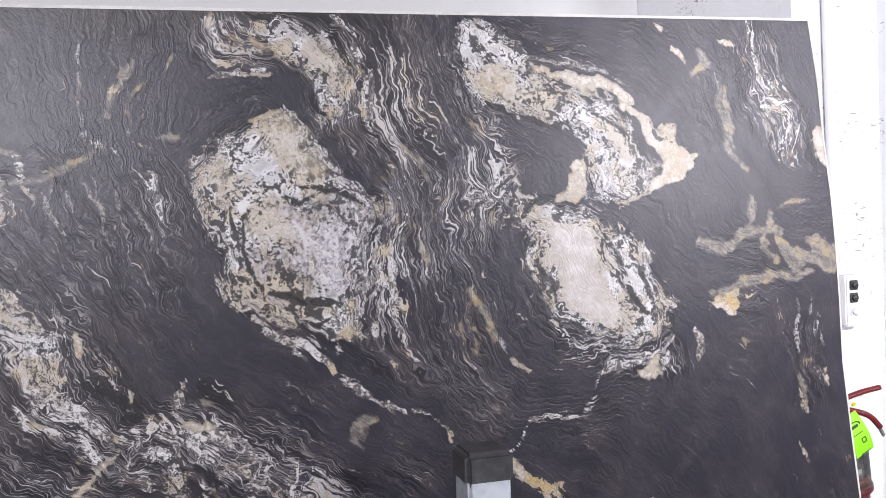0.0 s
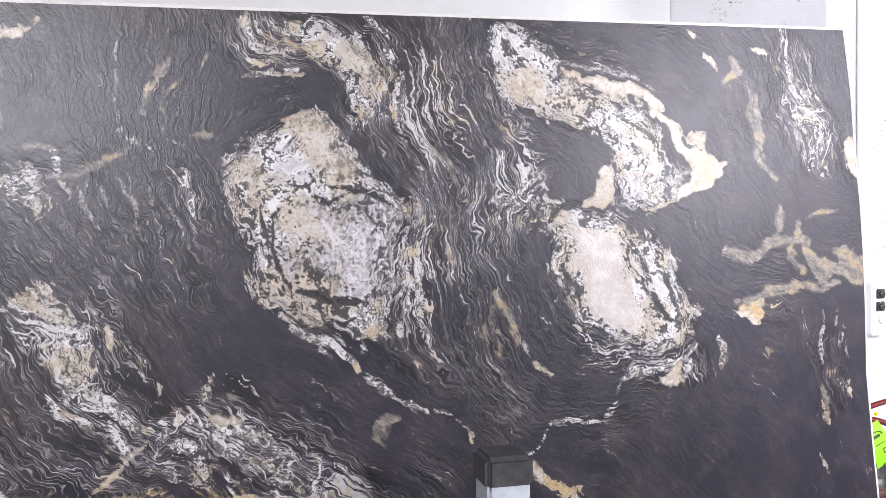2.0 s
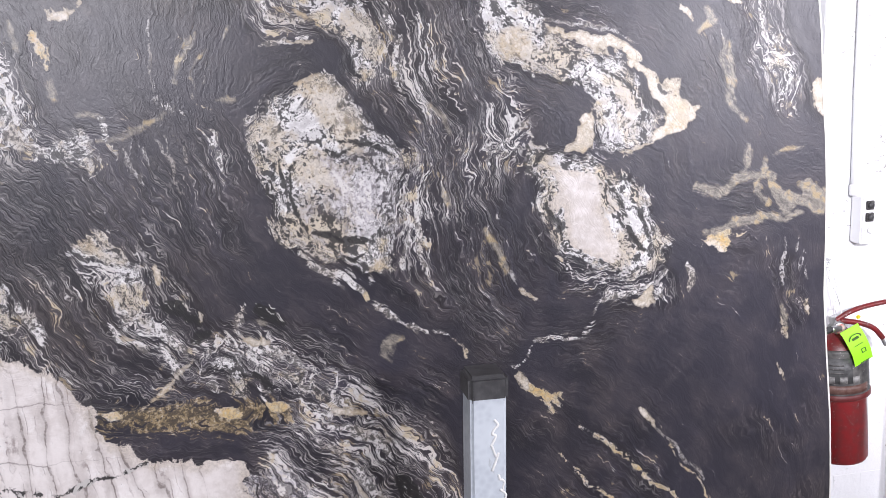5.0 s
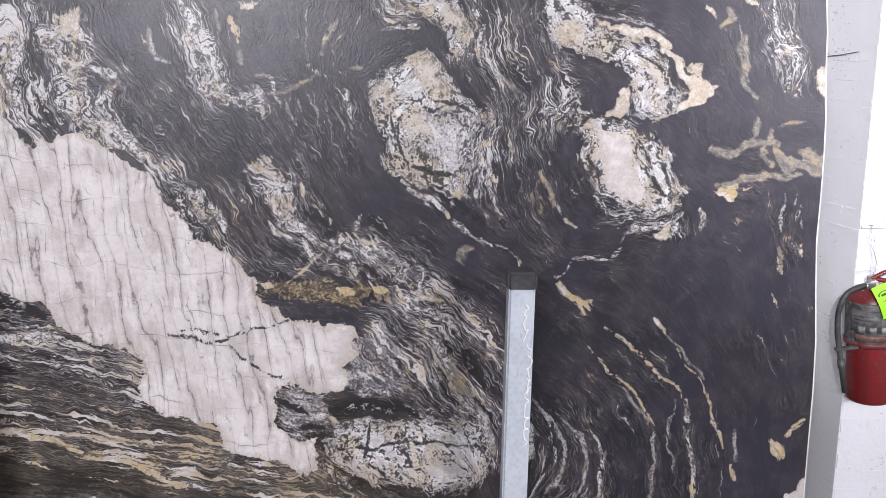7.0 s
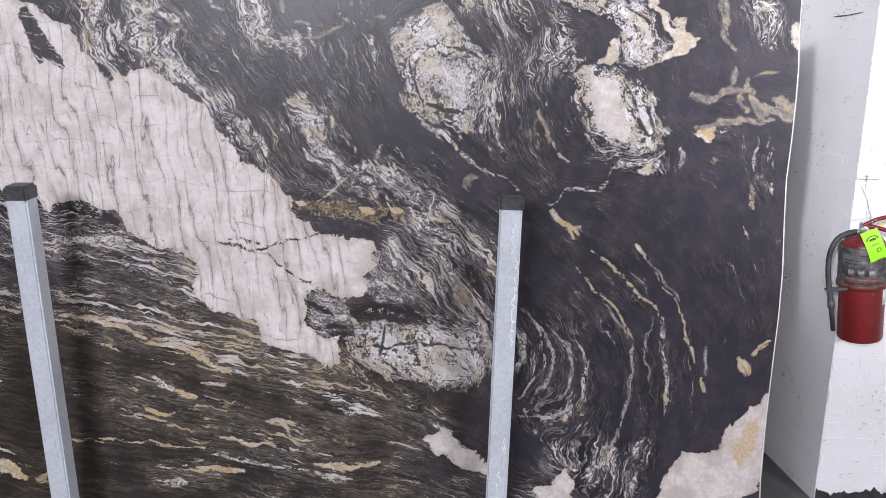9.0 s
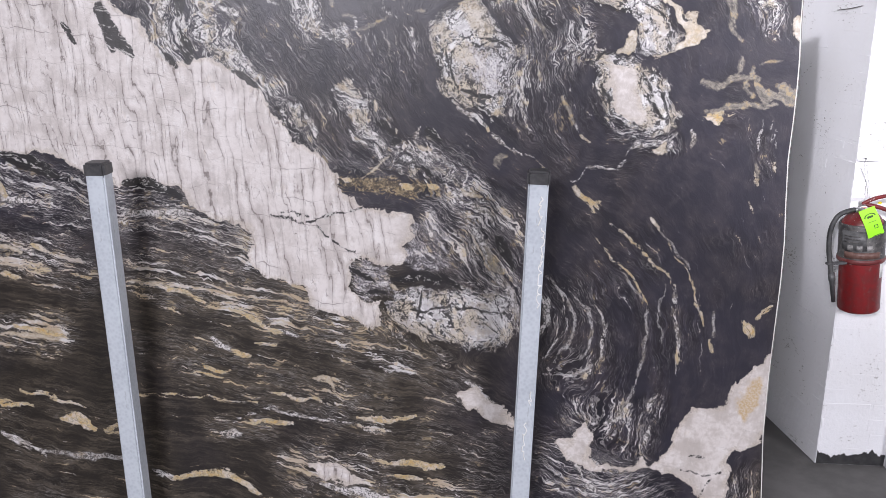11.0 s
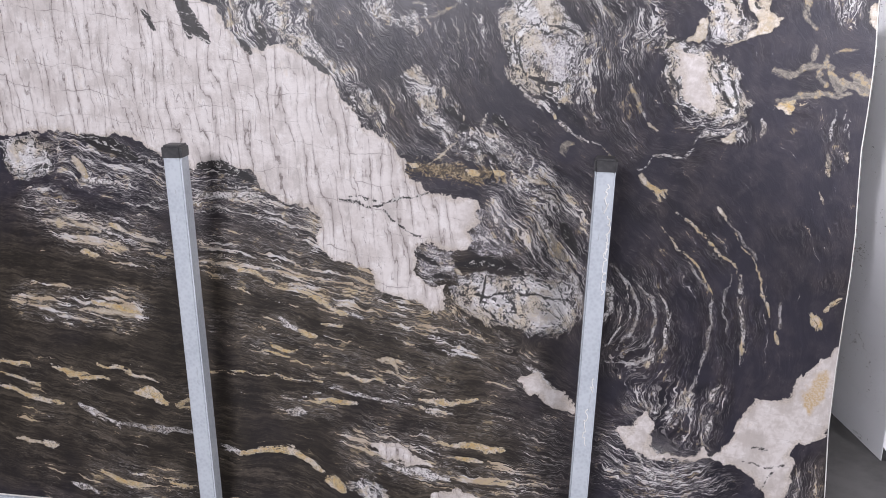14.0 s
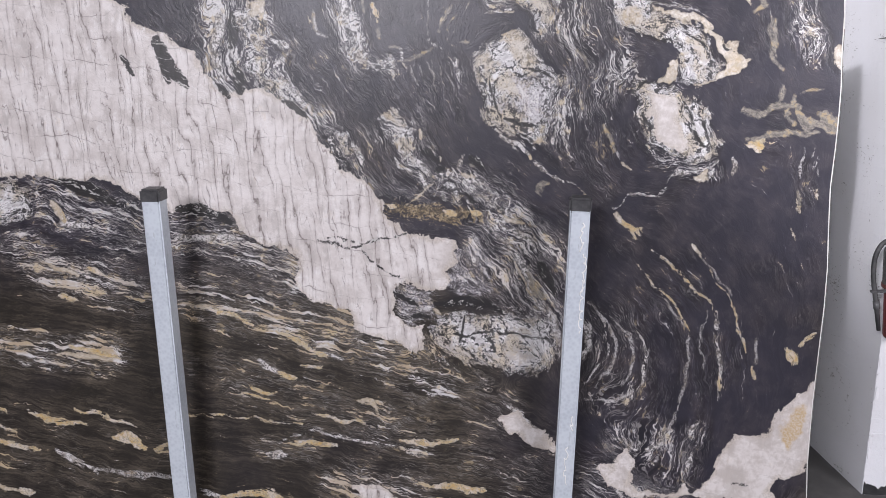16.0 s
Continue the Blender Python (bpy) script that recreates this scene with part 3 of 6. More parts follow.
            run += l
        f = self.field[kind]
        f[w] = np.maximum(f[w], best)
        self.hint(pts, 3.0)

    def grain(self, pts):
        self.hint(pts, 1.5)

    def flow(self):
        """The angle of the grain on a coarse grid, spread from the shapes."""
        h = np.array(self.hints)
        cu, cv = np.linspace(self.u[0], self.u[-1], 205), np.linspace(self.v[0], self.v[-1], 138)
        c2, s2 = np.zeros((138, 205)), np.zeros((138, 205))
        for j, v in enumerate(cv):
            d2 = (h[None, :, 0] - cu[:, None]) ** 2 + (h[None, :, 1] - v) ** 2
            w = h[:, 3] * (np.exp(-d2 / (2 * 0.035**2)) + 0.02 * np.exp(-d2 / (2 * 0.15**2)) + 1e-7)
            c2[j], s2[j] = (w * np.cos(2 * h[:, 2])).sum(1) / w.sum(1), (w * np.sin(2 * h[:, 2])).sum(1) / w.sum(1)
        return cu, cv, np.arctan2(s2, c2) / 2

    def enlarge(self, cu, cv, m):
        """A coarse grid's values at every point of the face, smoothed."""
        fi, fj = (self.u - cu[0]) / (cu[1] - cu[0]), (self.v - cv[0]) / (cv[1] - cv[0])
        i, j = np.clip(fi.astype(int), 0, len(cu) - 2), np.clip(fj.astype(int), 0, len(cv) - 2)
        a, b = (fi - i)[None], (fj - j)[:, None]
        out = (1 - b) * ((1 - a) * m[j][:, i] + a * m[j][:, i + 1]) + b * ((1 - a) * m[j + 1][:, i] + a * m[j + 1][:, i + 1])
        n = 2 * int(0.35 * (cu[1] - cu[0]) / self.cell) + 1
        for axis in (0, 1, 0, 1):
            pad = [(0, 0), (0, 0)]
            pad[axis] = (n, n)
            wide = np.cumsum(np.pad(out, pad, mode="reflect", reflect_type="odd"), axis)
            size = out.shape[axis]
            low = np.take(wide, np.arange(n - n // 2 - 1, n - n // 2 - 1 + size), axis)
            out = (np.take(wide, np.arange(n + n // 2, n + n // 2 + size), axis) - low) / n
        return out

    def layers(self):
        """A height that stays level along the grain and rises across it: the fold of the stone's layers."""
        cu, cv, angle = self.flow()
        h = cu[1] - cu[0]
        c, s = np.cos(angle), np.sin(angle)
        nx, ny = -s, c
        sign = np.where(nx * 0.707 + ny * 0.707 < 0, -1.0, 1.0)
        nx, ny = nx * sign, ny * sign
        mid = lambda m: (m[:-1, :-1] + m[1:, :-1] + m[:-1, 1:] + m[1:, 1:]) / 4
        nx, ny = mid(nx), mid(ny)
        size = np.hypot(nx, ny) + 1e-6
        nx, ny = nx / size, ny / size
        rise = 0.2 * np.clip(size, 0.05, 1)

        # the layers may break inside the quartz, less in the masses, and along the faults
        i, j = np.clip(((cu[:-1] + h / 2 - self.u[0]) / self.cell).astype(int), 0, len(self.u) - 1), np.clip(((cv[:-1] + h / 2 - self.v[0]) / self.cell).astype(int), 0, len(self.v) - 1)
        at = lambda m: m[j][:, i]
        hold = np.where(at(self.field["quartz"]) > 0.004, 0.01, 1.0) * np.where(at(self.field["speckle"]) > 0.02, 0.15, 1.0)
        hold = hold * np.where(at(self.broken) < 0.022, 0.01, 1.0)

        def slope(p):
            return (p[:-1, 1:] - p[:-1, :-1] + p[1:, 1:] - p[1:, :-1]) / (2 * h), (p[1:, :-1] - p[:-1, :-1] + p[1:, 1:] - p[:-1, 1:]) / (2 * h)

        def back(gx, gy):
            out = np.zeros(angle.shape)
            out[:-1, 1:] += gx - gy
            out[:-1, :-1] -= gx + gy
            out[1:, 1:] += gx + gy
            out[1:, :-1] += gy - gx
            return out / (2 * h)

        def pull(p):
            gx, gy = slope(p)
            along, across = (-ny * gx + nx * gy) * hold, (nx * gx + ny * gy) * rise * hold
            return back(-ny * along + nx * across, nx * along + ny * across) + 1e-6 * p

        p = np.zeros(angle.shape)
        r = back(nx * rise * hold, ny * rise * hold)
        d, rr = r.copy(), (r * r).sum()
        for _ in range(1500):
            q = pull(d)
            a = rr / (d * q).sum()
            p, r = p + a * d, r - a * q
            old, rr = rr, (r * r).sum()
            d = r + rr / old * d
        gx, gy = slope(p)
        steep = np.pad(np.hypot(gx, gy), ((0, 1), (0, 1)), mode="edge")
        return self.enlarge(cu, cv, p), np.clip(self.enlarge(cu, cv, steep), 0.15, 1.4)

    def finish(self):
        f = self.field
        f["layer"], f["steep"] = self.layers()
        core = np.zeros(self.U.shape)
        for kind, amount in (("white", 0.75), ("gold", 0.45), ("grey", 0.4), ("speckle", 0.7), ("ash", 0.7), ("tan", 0.3)):
            core = np.maximum(core, amount * np.clip(0.2 + f[kind] / 0.01, 0, 1))
        f["dense"] = np.clip(np.maximum(0.8 * self.blur(core, 0.012), np.maximum(self.blur(self.wealth, 0.012), 0.025 + 0.085 * np.clip((0.15 - self.U) / 0.5, 0, 1))) + 0.05 * self.smooth(0.06), 0, 1)
        f["u"] = self.U
        f["warm"] = np.clip(self.blur(np.clip((-self.U - 0.3) * 2, 0, 1) * np.clip((-0.2 - self.V) * 3, 0, 1), 0.05) + 0.12 * self.smooth(0.2), 0, 1)
        return f


def draw_stone(s):
    s.mass("speckle", [(-0.721, 0.367), (-0.701, 0.397), (-0.666, 0.432), (-0.631, 0.449), (-0.595, 0.463), (-0.56, 0.445), (-0.539, 0.414), (-0.519, 0.378), (-0.511, 0.351), (-0.474, 0.346), (-0.443, 0.327), (-0.459, 0.291), (-0.479, 0.247), (-0.482, 0.175), (-0.494, 0.122), (-0.486, 0.095), (-0.523, 0.084), (-0.549, 0.09), (-0.574, 0.118), (-0.609, 0.142), (-0.643, 0.148), (-0.669, 0.145), (-0.689, 0.176), (-0.699, 0.228), (-0.706, 0.272), (-0.717, 0.315)])
    s.mass("tan", [(-0.643, 0.454), (-0.604, 0.463), (-0.56, 0.445), (-0.535, 0.405), (-0.514, 0.369), (-0.529, 0.347), (-0.565, 0.343), (-0.59, 0.374), (-0.615, 0.41), (-0.636, 0.432)])
    s.mass("tan", [(-0.714, 0.384), (-0.676, 0.388), (-0.66, 0.366), (-0.686, 0.349), (-0.711, 0.358)])
    s.mass("ash", [(-0.619, 0.317), (-0.548, 0.329), (-0.475, 0.337), (-0.448, 0.323), (-0.464, 0.283), (-0.479, 0.238), (-0.484, 0.184), (-0.537, 0.174), (-0.598, 0.181), (-0.632, 0.208), (-0.647, 0.253), (-0.603, 0.269), (-0.568, 0.281), (-0.606, 0.295)])
    s.mass("tan", [(-0.539, 0.112), (-0.503, 0.119), (-0.495, 0.096), (-0.532, 0.085)])
    s.mass("tan", [(-0.65, 0.301), (-0.611, 0.295), (-0.603, 0.273), (-0.638, 0.274)])
    s.vein("black", 0.0043, [(-0.704, 0.332), (-0.688, 0.306), (-0.702, 0.254), (-0.683, 0.202)])
    s.vein("black", 0.0044, [(-0.654, 0.305), (-0.664, 0.253), (-0.649, 0.209), (-0.633, 0.174)])
    s.vein("black", 0.0034, [(-0.679, 0.319), (-0.672, 0.271), (-0.678, 0.236)])
    s.vein("black", 0.0045, [(-0.574, 0.34), (-0.521, 0.333), (-0.476, 0.314)])
    s.vein("black", 0.0063, [(-0.624, 0.178), (-0.572, 0.169), (-0.519, 0.161)])
    s.vein("black", 0.0044, [(-0.601, 0.326), (-0.575, 0.316), (-0.548, 0.329)])
    s.vein("black", 0.0044, [(-0.6, 0.142), (-0.565, 0.127), (-0.538, 0.138)])
    s.vein("gold", 0.0054, [(-0.637, 0.196), (-0.631, 0.181)])
    s.vein("white", 0.0184, [(-0.659, 0.375), (-0.617, 0.357), (-0.591, 0.346)])
    s.rich(0.65, 0.022, [(-0.438, 0.327), (-0.447, 0.246), (-0.455, 0.174), (-0.435, 0.11)])
    s.vein("white", 0.0037, [(-0.46, 0.264), (-0.467, 0.211), (-0.46, 0.156), (-0.472, 0.103)])
    s.vein("white", 0.0038, [(-0.438, 0.228), (-0.437, 0.155), (-0.436, 0.092)])
    s.vein("white", 0.0075, [(-0.656, 0.145), (-0.61, 0.116), (-0.576, 0.092), (-0.563, 0.069)])
    s.vein("white", 0.0037, [(-0.563, 0.074), (-0.542, 0.055)])
    s.vein("gold", 0.0042, [(-0.546, 0.057), (-0.536, 0.054)])
    s.vein("white", 0.0082, [(-0.523, 0.04), (-0.49, 0.016)])
    s.vein("white", 0.0031, [(-0.49, 0.016), (-0.454, -0.009), (-0.427, -0.023), (-0.399, -0.029)])
    s.vein("gold", 0.0025, [(-0.395, -0.032), (-0.372, -0.048), (-0.359, -0.071)])
    s.mass("speckle", [(-0.637, 0.609), (-0.589, 0.613), (-0.536, 0.594), (-0.502, 0.554), (-0.49, 0.509), (-0.496, 0.473), (-0.506, 0.445), (-0.525, 0.432), (-0.537, 0.463), (-0.54, 0.508), (-0.557, 0.535), (-0.592, 0.543), (-0.626, 0.56)])
    s.mass("tan", [(-0.533, 0.553), (-0.511, 0.545), (-0.493, 0.509), (-0.504, 0.495), (-0.528, 0.522)])
    s.mass("tan", [(-0.524, 0.468), (-0.506, 0.464), (-0.511, 0.436), (-0.525, 0.441)])
    s.vein("gold", 0.0050, [(-0.604, 0.556), (-0.59, 0.543)])
    s.vein("tan", 0.0050, [(-0.639, 0.569), (-0.613, 0.556)])
    s.vein("tan", 0.0031, [(-0.645, 0.524), (-0.61, 0.52)])
    s.vein("white", 0.0051, [(-0.702, 0.602), (-0.69, 0.585), (-0.682, 0.559), (-0.661, 0.55), (-0.626, 0.556)])
    s.vein("tan", 0.0048, [(-0.697, 0.609), (-0.694, 0.585)])
    s.vein("white", 0.0055, [(-0.508, 0.613), (-0.482, 0.591), (-0.464, 0.573)])
    s.vein("white", 0.0087, [(-0.472, 0.559), (-0.465, 0.541)])
    s.vein("white", 0.0047, [(-0.453, 0.519), (-0.464, 0.482), (-0.461, 0.446), (-0.443, 0.418)])
    s.vein("gold", 0.0039, [(-0.473, 0.473), (-0.469, 0.455)])
    s.vein("white", 0.0022, [(-0.705, 0.514), (-0.662, 0.519), (-0.619, 0.529)])
    s.rich(0.55, 0.036, [(-0.669, 0.568), (-0.59, 0.579), (-0.52, 0.545), (-0.506, 0.464)])
    s.vein("white", 0.0029, [(-0.726, 0.391), (-0.7, 0.419), (-0.667, 0.442)])
    s.vein("grey", 0.0035, [(-0.731, 0.382), (-0.692, 0.423)])
    s.vein("grey", 0.0033, [(-0.879, 0.571), (-0.878, 0.528), (-0.879, 0.486), (-0.884, 0.461)])
    s.vein("grey", 0.0023, [(-0.882, 0.461), (-0.88, 0.419)])
    s.vein("smoke", 0.0035, [(-0.81, 0.536), (-0.825, 0.508), (-0.842, 0.478), (-0.851, 0.453)])
    s.vein("gold", 0.0017, [(-0.842, 0.485), (-0.833, 0.493)])
    s.vein("smoke", 0.0029, [(-0.784, 0.513), (-0.805, 0.487), (-0.818, 0.461)])
    s.vein("grey", 0.0025, [(-0.823, 0.436), (-0.813, 0.461)])
    s.vein("smoke", 0.0022, [(-0.746, 0.548), (-0.761, 0.526)])
    s.vein("grey", 0.0026, [(-0.777, 0.487), (-0.79, 0.453)])
    s.vein("smoke", 0.0035, [(-0.974, 0.362), (-0.935, 0.373), (-0.896, 0.392), (-0.872, 0.406)])
    s.vein("tan", 0.0023, [(-0.812, 0.423), (-0.786, 0.404)])
    s.vein("smoke", 0.0036, [(-0.775, 0.423), (-0.741, 0.414)])
    s.vein("white", 0.0042, [(-0.84, 0.406), (-0.84, 0.378)])
    s.vein("white", 0.0034, [(-0.873, 0.419), (-0.858, 0.41)])
    s.vein("smoke", 0.0034, [(-1.01, 0.404), (-0.971, 0.403)])
    s.vein("white", 0.0026, [(-0.973, 0.398), (-0.961, 0.371)])
    s.vein("white", 0.0043, [(-0.801, 0.369), (-0.793, 0.34)])
    s.vein("grey", 0.0024, [(-0.877, 0.369), (-0.867, 0.331), (-0.86, 0.293), (-0.849, 0.268)])
    s.vein("grey", 0.0024, [(-0.936, 0.353), (-0.933, 0.32), (-0.922, 0.295), (-0.914, 0.268)])
    s.vein("grey", 0.0021, [(-0.889, 0.36), (-0.871, 0.327), (-0.856, 0.285)])
    s.vein("grey", 0.0025, [(-0.842, 0.351), (-0.838, 0.319)])
    s.vein("grey", 0.0021, [(-0.819, 0.326), (-0.797, 0.274), (-0.784, 0.247)])
    s.vein("white", 0.0028, [(-0.787, 0.327), (-0.783, 0.298)])
    s.vein("grey", 0.0024, [(-0.913, 0.352), (-0.905, 0.321)])
    s.mass("speckle", [(-1.048, 0.371), (-1.011, 0.374), (-0.997, 0.358), (-1.016, 0.346), (-0.997, 0.329), (-1.005, 0.313), (-1.035, 0.322), (-1.049, 0.338)])
    s.grain([(-0.865, 0.394), (-0.855, 0.335), (-0.833, 0.275), (-0.823, 0.208), (-0.801, 0.14)])
    s.grain([(-0.975, 0.329), (-0.954, 0.263), (-0.91, 0.203), (-0.857, 0.143)])
    s.grain([(-1.022, 0.265), (-0.978, 0.231), (-0.918, 0.196)])
    s.grain([(-0.794, 0.359), (-0.784, 0.291), (-0.766, 0.222), (-0.757, 0.137)])
    s.grain([(-0.721, 0.324), (-0.707, 0.246), (-0.693, 0.168), (-0.644, 0.114), (-0.577, 0.048), (-0.491, -0.02)])
    s.rich(0.22, 0.064, [(-0.976, 0.28), (-0.902, 0.22), (-0.857, 0.159)])
    s.rich(0.22, 0.050, [(-0.915, 0.294), (-0.855, 0.209)])
    s.rich(0.18, 0.051, [(-0.795, 0.317), (-0.782, 0.215), (-0.757, 0.137)])
    s.mass("speckle", [(-1.034, 0.201), (-1.001, 0.216), (-0.978, 0.207), (-0.957, 0.181), (-0.965, 0.149), (-0.987, 0.162), (-1.017, 0.172), (-1.039, 0.185)])
    s.mass("tan", [(-1.027, 0.205), (-0.997, 0.207), (-0.963, 0.159), (-0.987, 0.162), (-1.016, 0.184)])
    s.mass("speckle", [(-0.973, 0.141), (-0.942, 0.148), (-0.932, 0.123), (-0.937, 0.082), (-0.921, 0.047), (-0.937, 0.058), (-0.959, 0.084), (-0.966, 0.108)])
    s.vein("white", 0.0079, [(-0.987, 0.053), (-0.976, 0.02), (-0.947, 0.006), (-0.924, -0.008)])
    s.mass("tan", [(-0.987, 0.033), (-0.961, 0.023), (-0.938, 0.003), (-0.969, 0.008)])
    s.vein("white", 0.0095, [(-0.952, 0.067), (-0.923, 0.04), (-0.893, 0.013), (-0.87, -0.013)])
    s.vein("white", 0.0086, [(-0.901, -0.002), (-0.887, -0.036), (-0.879, -0.053)])
    s.vein("tan", 0.0062, [(-0.9, 0.145), (-0.889, 0.118)])
    s.vein("gold", 0.0056, [(-0.896, 0.139), (-0.893, 0.114)])
    s.vein("white", 0.0061, [(-0.87, 0.119), (-0.855, 0.089), (-0.847, 0.074)])
    s.vein("gold", 0.0046, [(-0.874, 0.111), (-0.862, 0.093)])
    s.vein("white", 0.0056, [(-0.867, 0.077), (-0.858, 0.058)])
    s.vein("tan", 0.0040, [(-0.835, 0.052), (-0.845, 0.033)])
    s.vein("white", 0.0063, [(-0.917, 0.024), (-0.895, 0.014)])
    s.rich(0.6, 0.027, [(-0.995, 0.151), (-0.958, 0.116), (-0.952, 0.067), (-0.923, 0.024), (-0.886, -0.028)])
    s.rich(0.5, 0.022, [(-0.911, 0.179), (-0.874, 0.111), (-0.86, 0.06)])
    s.vein("white", 0.0035, [(-0.846, 0.014), (-0.821, -0.011)])
    s.mass("speckle", [(-0.816, -0.034), (-0.799, -0.015), (-0.775, -0.026), (-0.768, -0.055), (-0.786, -0.1), (-0.806, -0.093), (-0.812, -0.06)])
    s.vein("black", 0.0024, [(-0.816, -0.055), (-0.792, -0.06), (-0.766, -0.06)])
    s.vein("tan", 0.0034, [(-0.95, -0.112), (-0.911, -0.084), (-0.883, -0.059), (-0.851, -0.028)])
    s.vein("white", 0.0077, [(-0.773, 0.02), (-0.762, 0.003), (-0.742, -0.016), (-0.709, -0.031), (-0.676, -0.047)])
    s.vein("tan", 0.0066, [(-0.762, 0.003), (-0.723, -0.013)])
    s.vein("white", 0.0065, [(-0.719, -0.06), (-0.694, -0.071), (-0.67, -0.099), (-0.636, -0.112)])
    s.mass("speckle", [(-0.698, -0.071), (-0.673, -0.073), (-0.668, -0.099), (-0.687, -0.099)])
    s.mass("speckle", [(-0.655, -0.1), (-0.627, -0.101), (-0.627, -0.125), (-0.645, -0.12)])
    s.vein("white", 0.0042, [(-0.759, 0.061), (-0.765, 0.02)])
    s.vein("white", 0.0035, [(-0.748, -0.082), (-0.74, -0.119)])
    s.vein("white", 0.0041, [(-0.832, -0.049), (-0.824, -0.085)])
    s.rich(0.6, 0.035, [(-0.87, -0.021), (-0.815, -0.026), (-0.75, -0.024), (-0.686, -0.072), (-0.637, -0.119)])
    s.rich(0.4, 0.030, [(-1.016, -0.064), (-0.949, -0.071), (-0.873, -0.087)])
    s.rich(0.32, 0.029, [(-1.04, 0.121), (-1.013, 0.039), (-0.993, -0.026)])
    s.vein("black", 0.0096, [(-0.868, 0.053), (-0.843, 0.033)])
    s.vein("black", 0.0132, [(-0.899, 0.071), (-0.866, 0.057)])
    s.vein("black", 0.0096, [(-0.854, 0.01), (-0.828, 0.018)])
    s.vein("black", 0.0077, [(-0.752, -0.057), (-0.727, -0.095)])
    s.vein("black", 0.0153, [(-0.731, 0.051), (-0.689, 0.022)])
    s.grain([(-1.033, 0.121), (-1.02, 0.056), (-0.985, -0.011), (-0.91, -0.05)])
    s.grain([(-0.994, -0.066), (-0.95, -0.087)])
    s.grain([(-0.831, -0.008), (-0.751, -0.032), (-0.686, -0.072)])
    s.grain([(-0.705, 0.083), (-0.664, 0.055), (-0.615, -0.009), (-0.583, -0.073)])
    s.grain([(-0.578, 0.04), (-0.527, -0.017)])
    s.grain([(-0.632, -0.008), (-0.581, -0.03), (-0.494, -0.072)])
    s.vein("smoke", 0.0065, [(-0.728, 0.029), (-0.721, 0.021)])
    s.mass("smoke", [(-0.5, -0.014), (-0.473, -0.017), (-0.488, -0.038), (-0.503, -0.072), (-0.516, -0.066), (-0.51, -0.036)])
    s.rich(0.3, 0.032, [(-0.708, 0.007), (-0.65, -0.024), (-0.609, -0.07)])
    s.rich(0.36, 0.051, [(-0.401, 0.52), (-0.414, 0.446), (-0.38, 0.372), (-0.383, 0.299), (-0.378, 0.225)])
    s.rich(0.3, 0.042, [(-0.473, 0.573), (-0.47, 0.446)])
    s.rich(0.5, 0.038, [(-0.271, 0.418), (-0.286, 0.324), (-0.308, 0.26)])
    s.rich(0.55, 0.025, [(-0.281, 0.324), (-0.236, 0.324)])
    s.vein("white", 0.0040, [(-0.296, 0.306), (-0.261, 0.324), (-0.222, 0.354)])
    s.vein("white", 0.0032, [(-0.282, 0.296), (-0.246, 0.314)])
    s.rich(0.3, 0.038, [(-0.323, 0.54), (-0.309, 0.446)])
    s.vein("smoke", 0.0048, [(-0.407, 0.4), (-0.379, 0.381), (-0.37, 0.343)])
    s.vein("smoke", 0.0065, [(-0.386, 0.253), (-0.382, 0.215)])
    s.rich(0.25, 0.056, [(-0.312, 0.186), (-0.337, 0.077)])
    s.vein("smoke", 0.0073, [(-0.301, 0.167), (-0.291, 0.125), (-0.282, 0.081)])
    s.vein("grey", 0.0037, [(-0.281, 0.083), (-0.259, 0.052)])
    s.vein("tan", 0.0047, [(-0.256, 0.044), (-0.215, 0.021)])
    s.grain([(-0.407, 0.593), (-0.423, 0.464), (-0.38, 0.363), (-0.385, 0.262), (-0.392, 0.117)])
    s.grain([(-0.34, 0.595), (-0.316, 0.484), (-0.292, 0.39), (-0.308, 0.26), (-0.328, 0.076)])
    s.grain([(-0.471, 0.418), (-0.418, 0.354)])
    s.grain([(-0.487, 0.069), (-0.396, 0.045)])
    s.grain([(-0.284, -0.018), (-0.208, -0.08)])
    s.rich(0.18, 0.057, [(-0.411, 0.118), (-0.34, 0.023), (-0.304, -0.035)])
    s.vein("white", 0.0026, [(-0.279, -0.101), (-0.248, -0.09), (-0.222, -0.065), (-0.187, -0.059), (-0.125, -0.05), (-0.097, -0.024)])
    s.vein("white", 0.0021, [(-0.097, -0.024), (-0.09, 0.004), (-0.066, 0.017)])
    s.vein("tan", 0.0087, [(-0.264, -0.114), (-0.249, -0.139)])
    s.vein("gold", 0.0053, [(-0.246, -0.143), (-0.193, -0.165), (-0.178, -0.183)])
    s.mass("speckle", [(-0.233, 0.281), (-0.202, 0.309), (-0.135, 0.307), (-0.073, 0.287), (-0.033, 0.252), (0.007, 0.206), (0.02, 0.152), (0.051, 0.116), (0.053, 0.062), (0.013, 0.041), (-0.045, 0.059), (-0.107, 0.077), (-0.162, 0.113), (-0.184, 0.171), (-0.206, 0.229)])
    s.mass("quartz", [(-0.184, 0.256), (-0.142, 0.269), (-0.091, 0.253), (-0.072, 0.224), (-0.065, 0.166), (-0.037, 0.097), (-0.075, 0.085), (-0.131, 0.116), (-0.163, 0.17)])
    s.vein("black", 0.0053, [(-0.065, 0.253), (-0.036, 0.194), (-0.024, 0.135), (0.011, 0.092)])
    s.vein("black", 0.0040, [(-0.005, 0.183), (0.008, 0.133), (0.03, 0.091)])
    s.vein("black", 0.0029, [(-0.19, 0.247), (-0.182, 0.199), (-0.153, 0.13)])
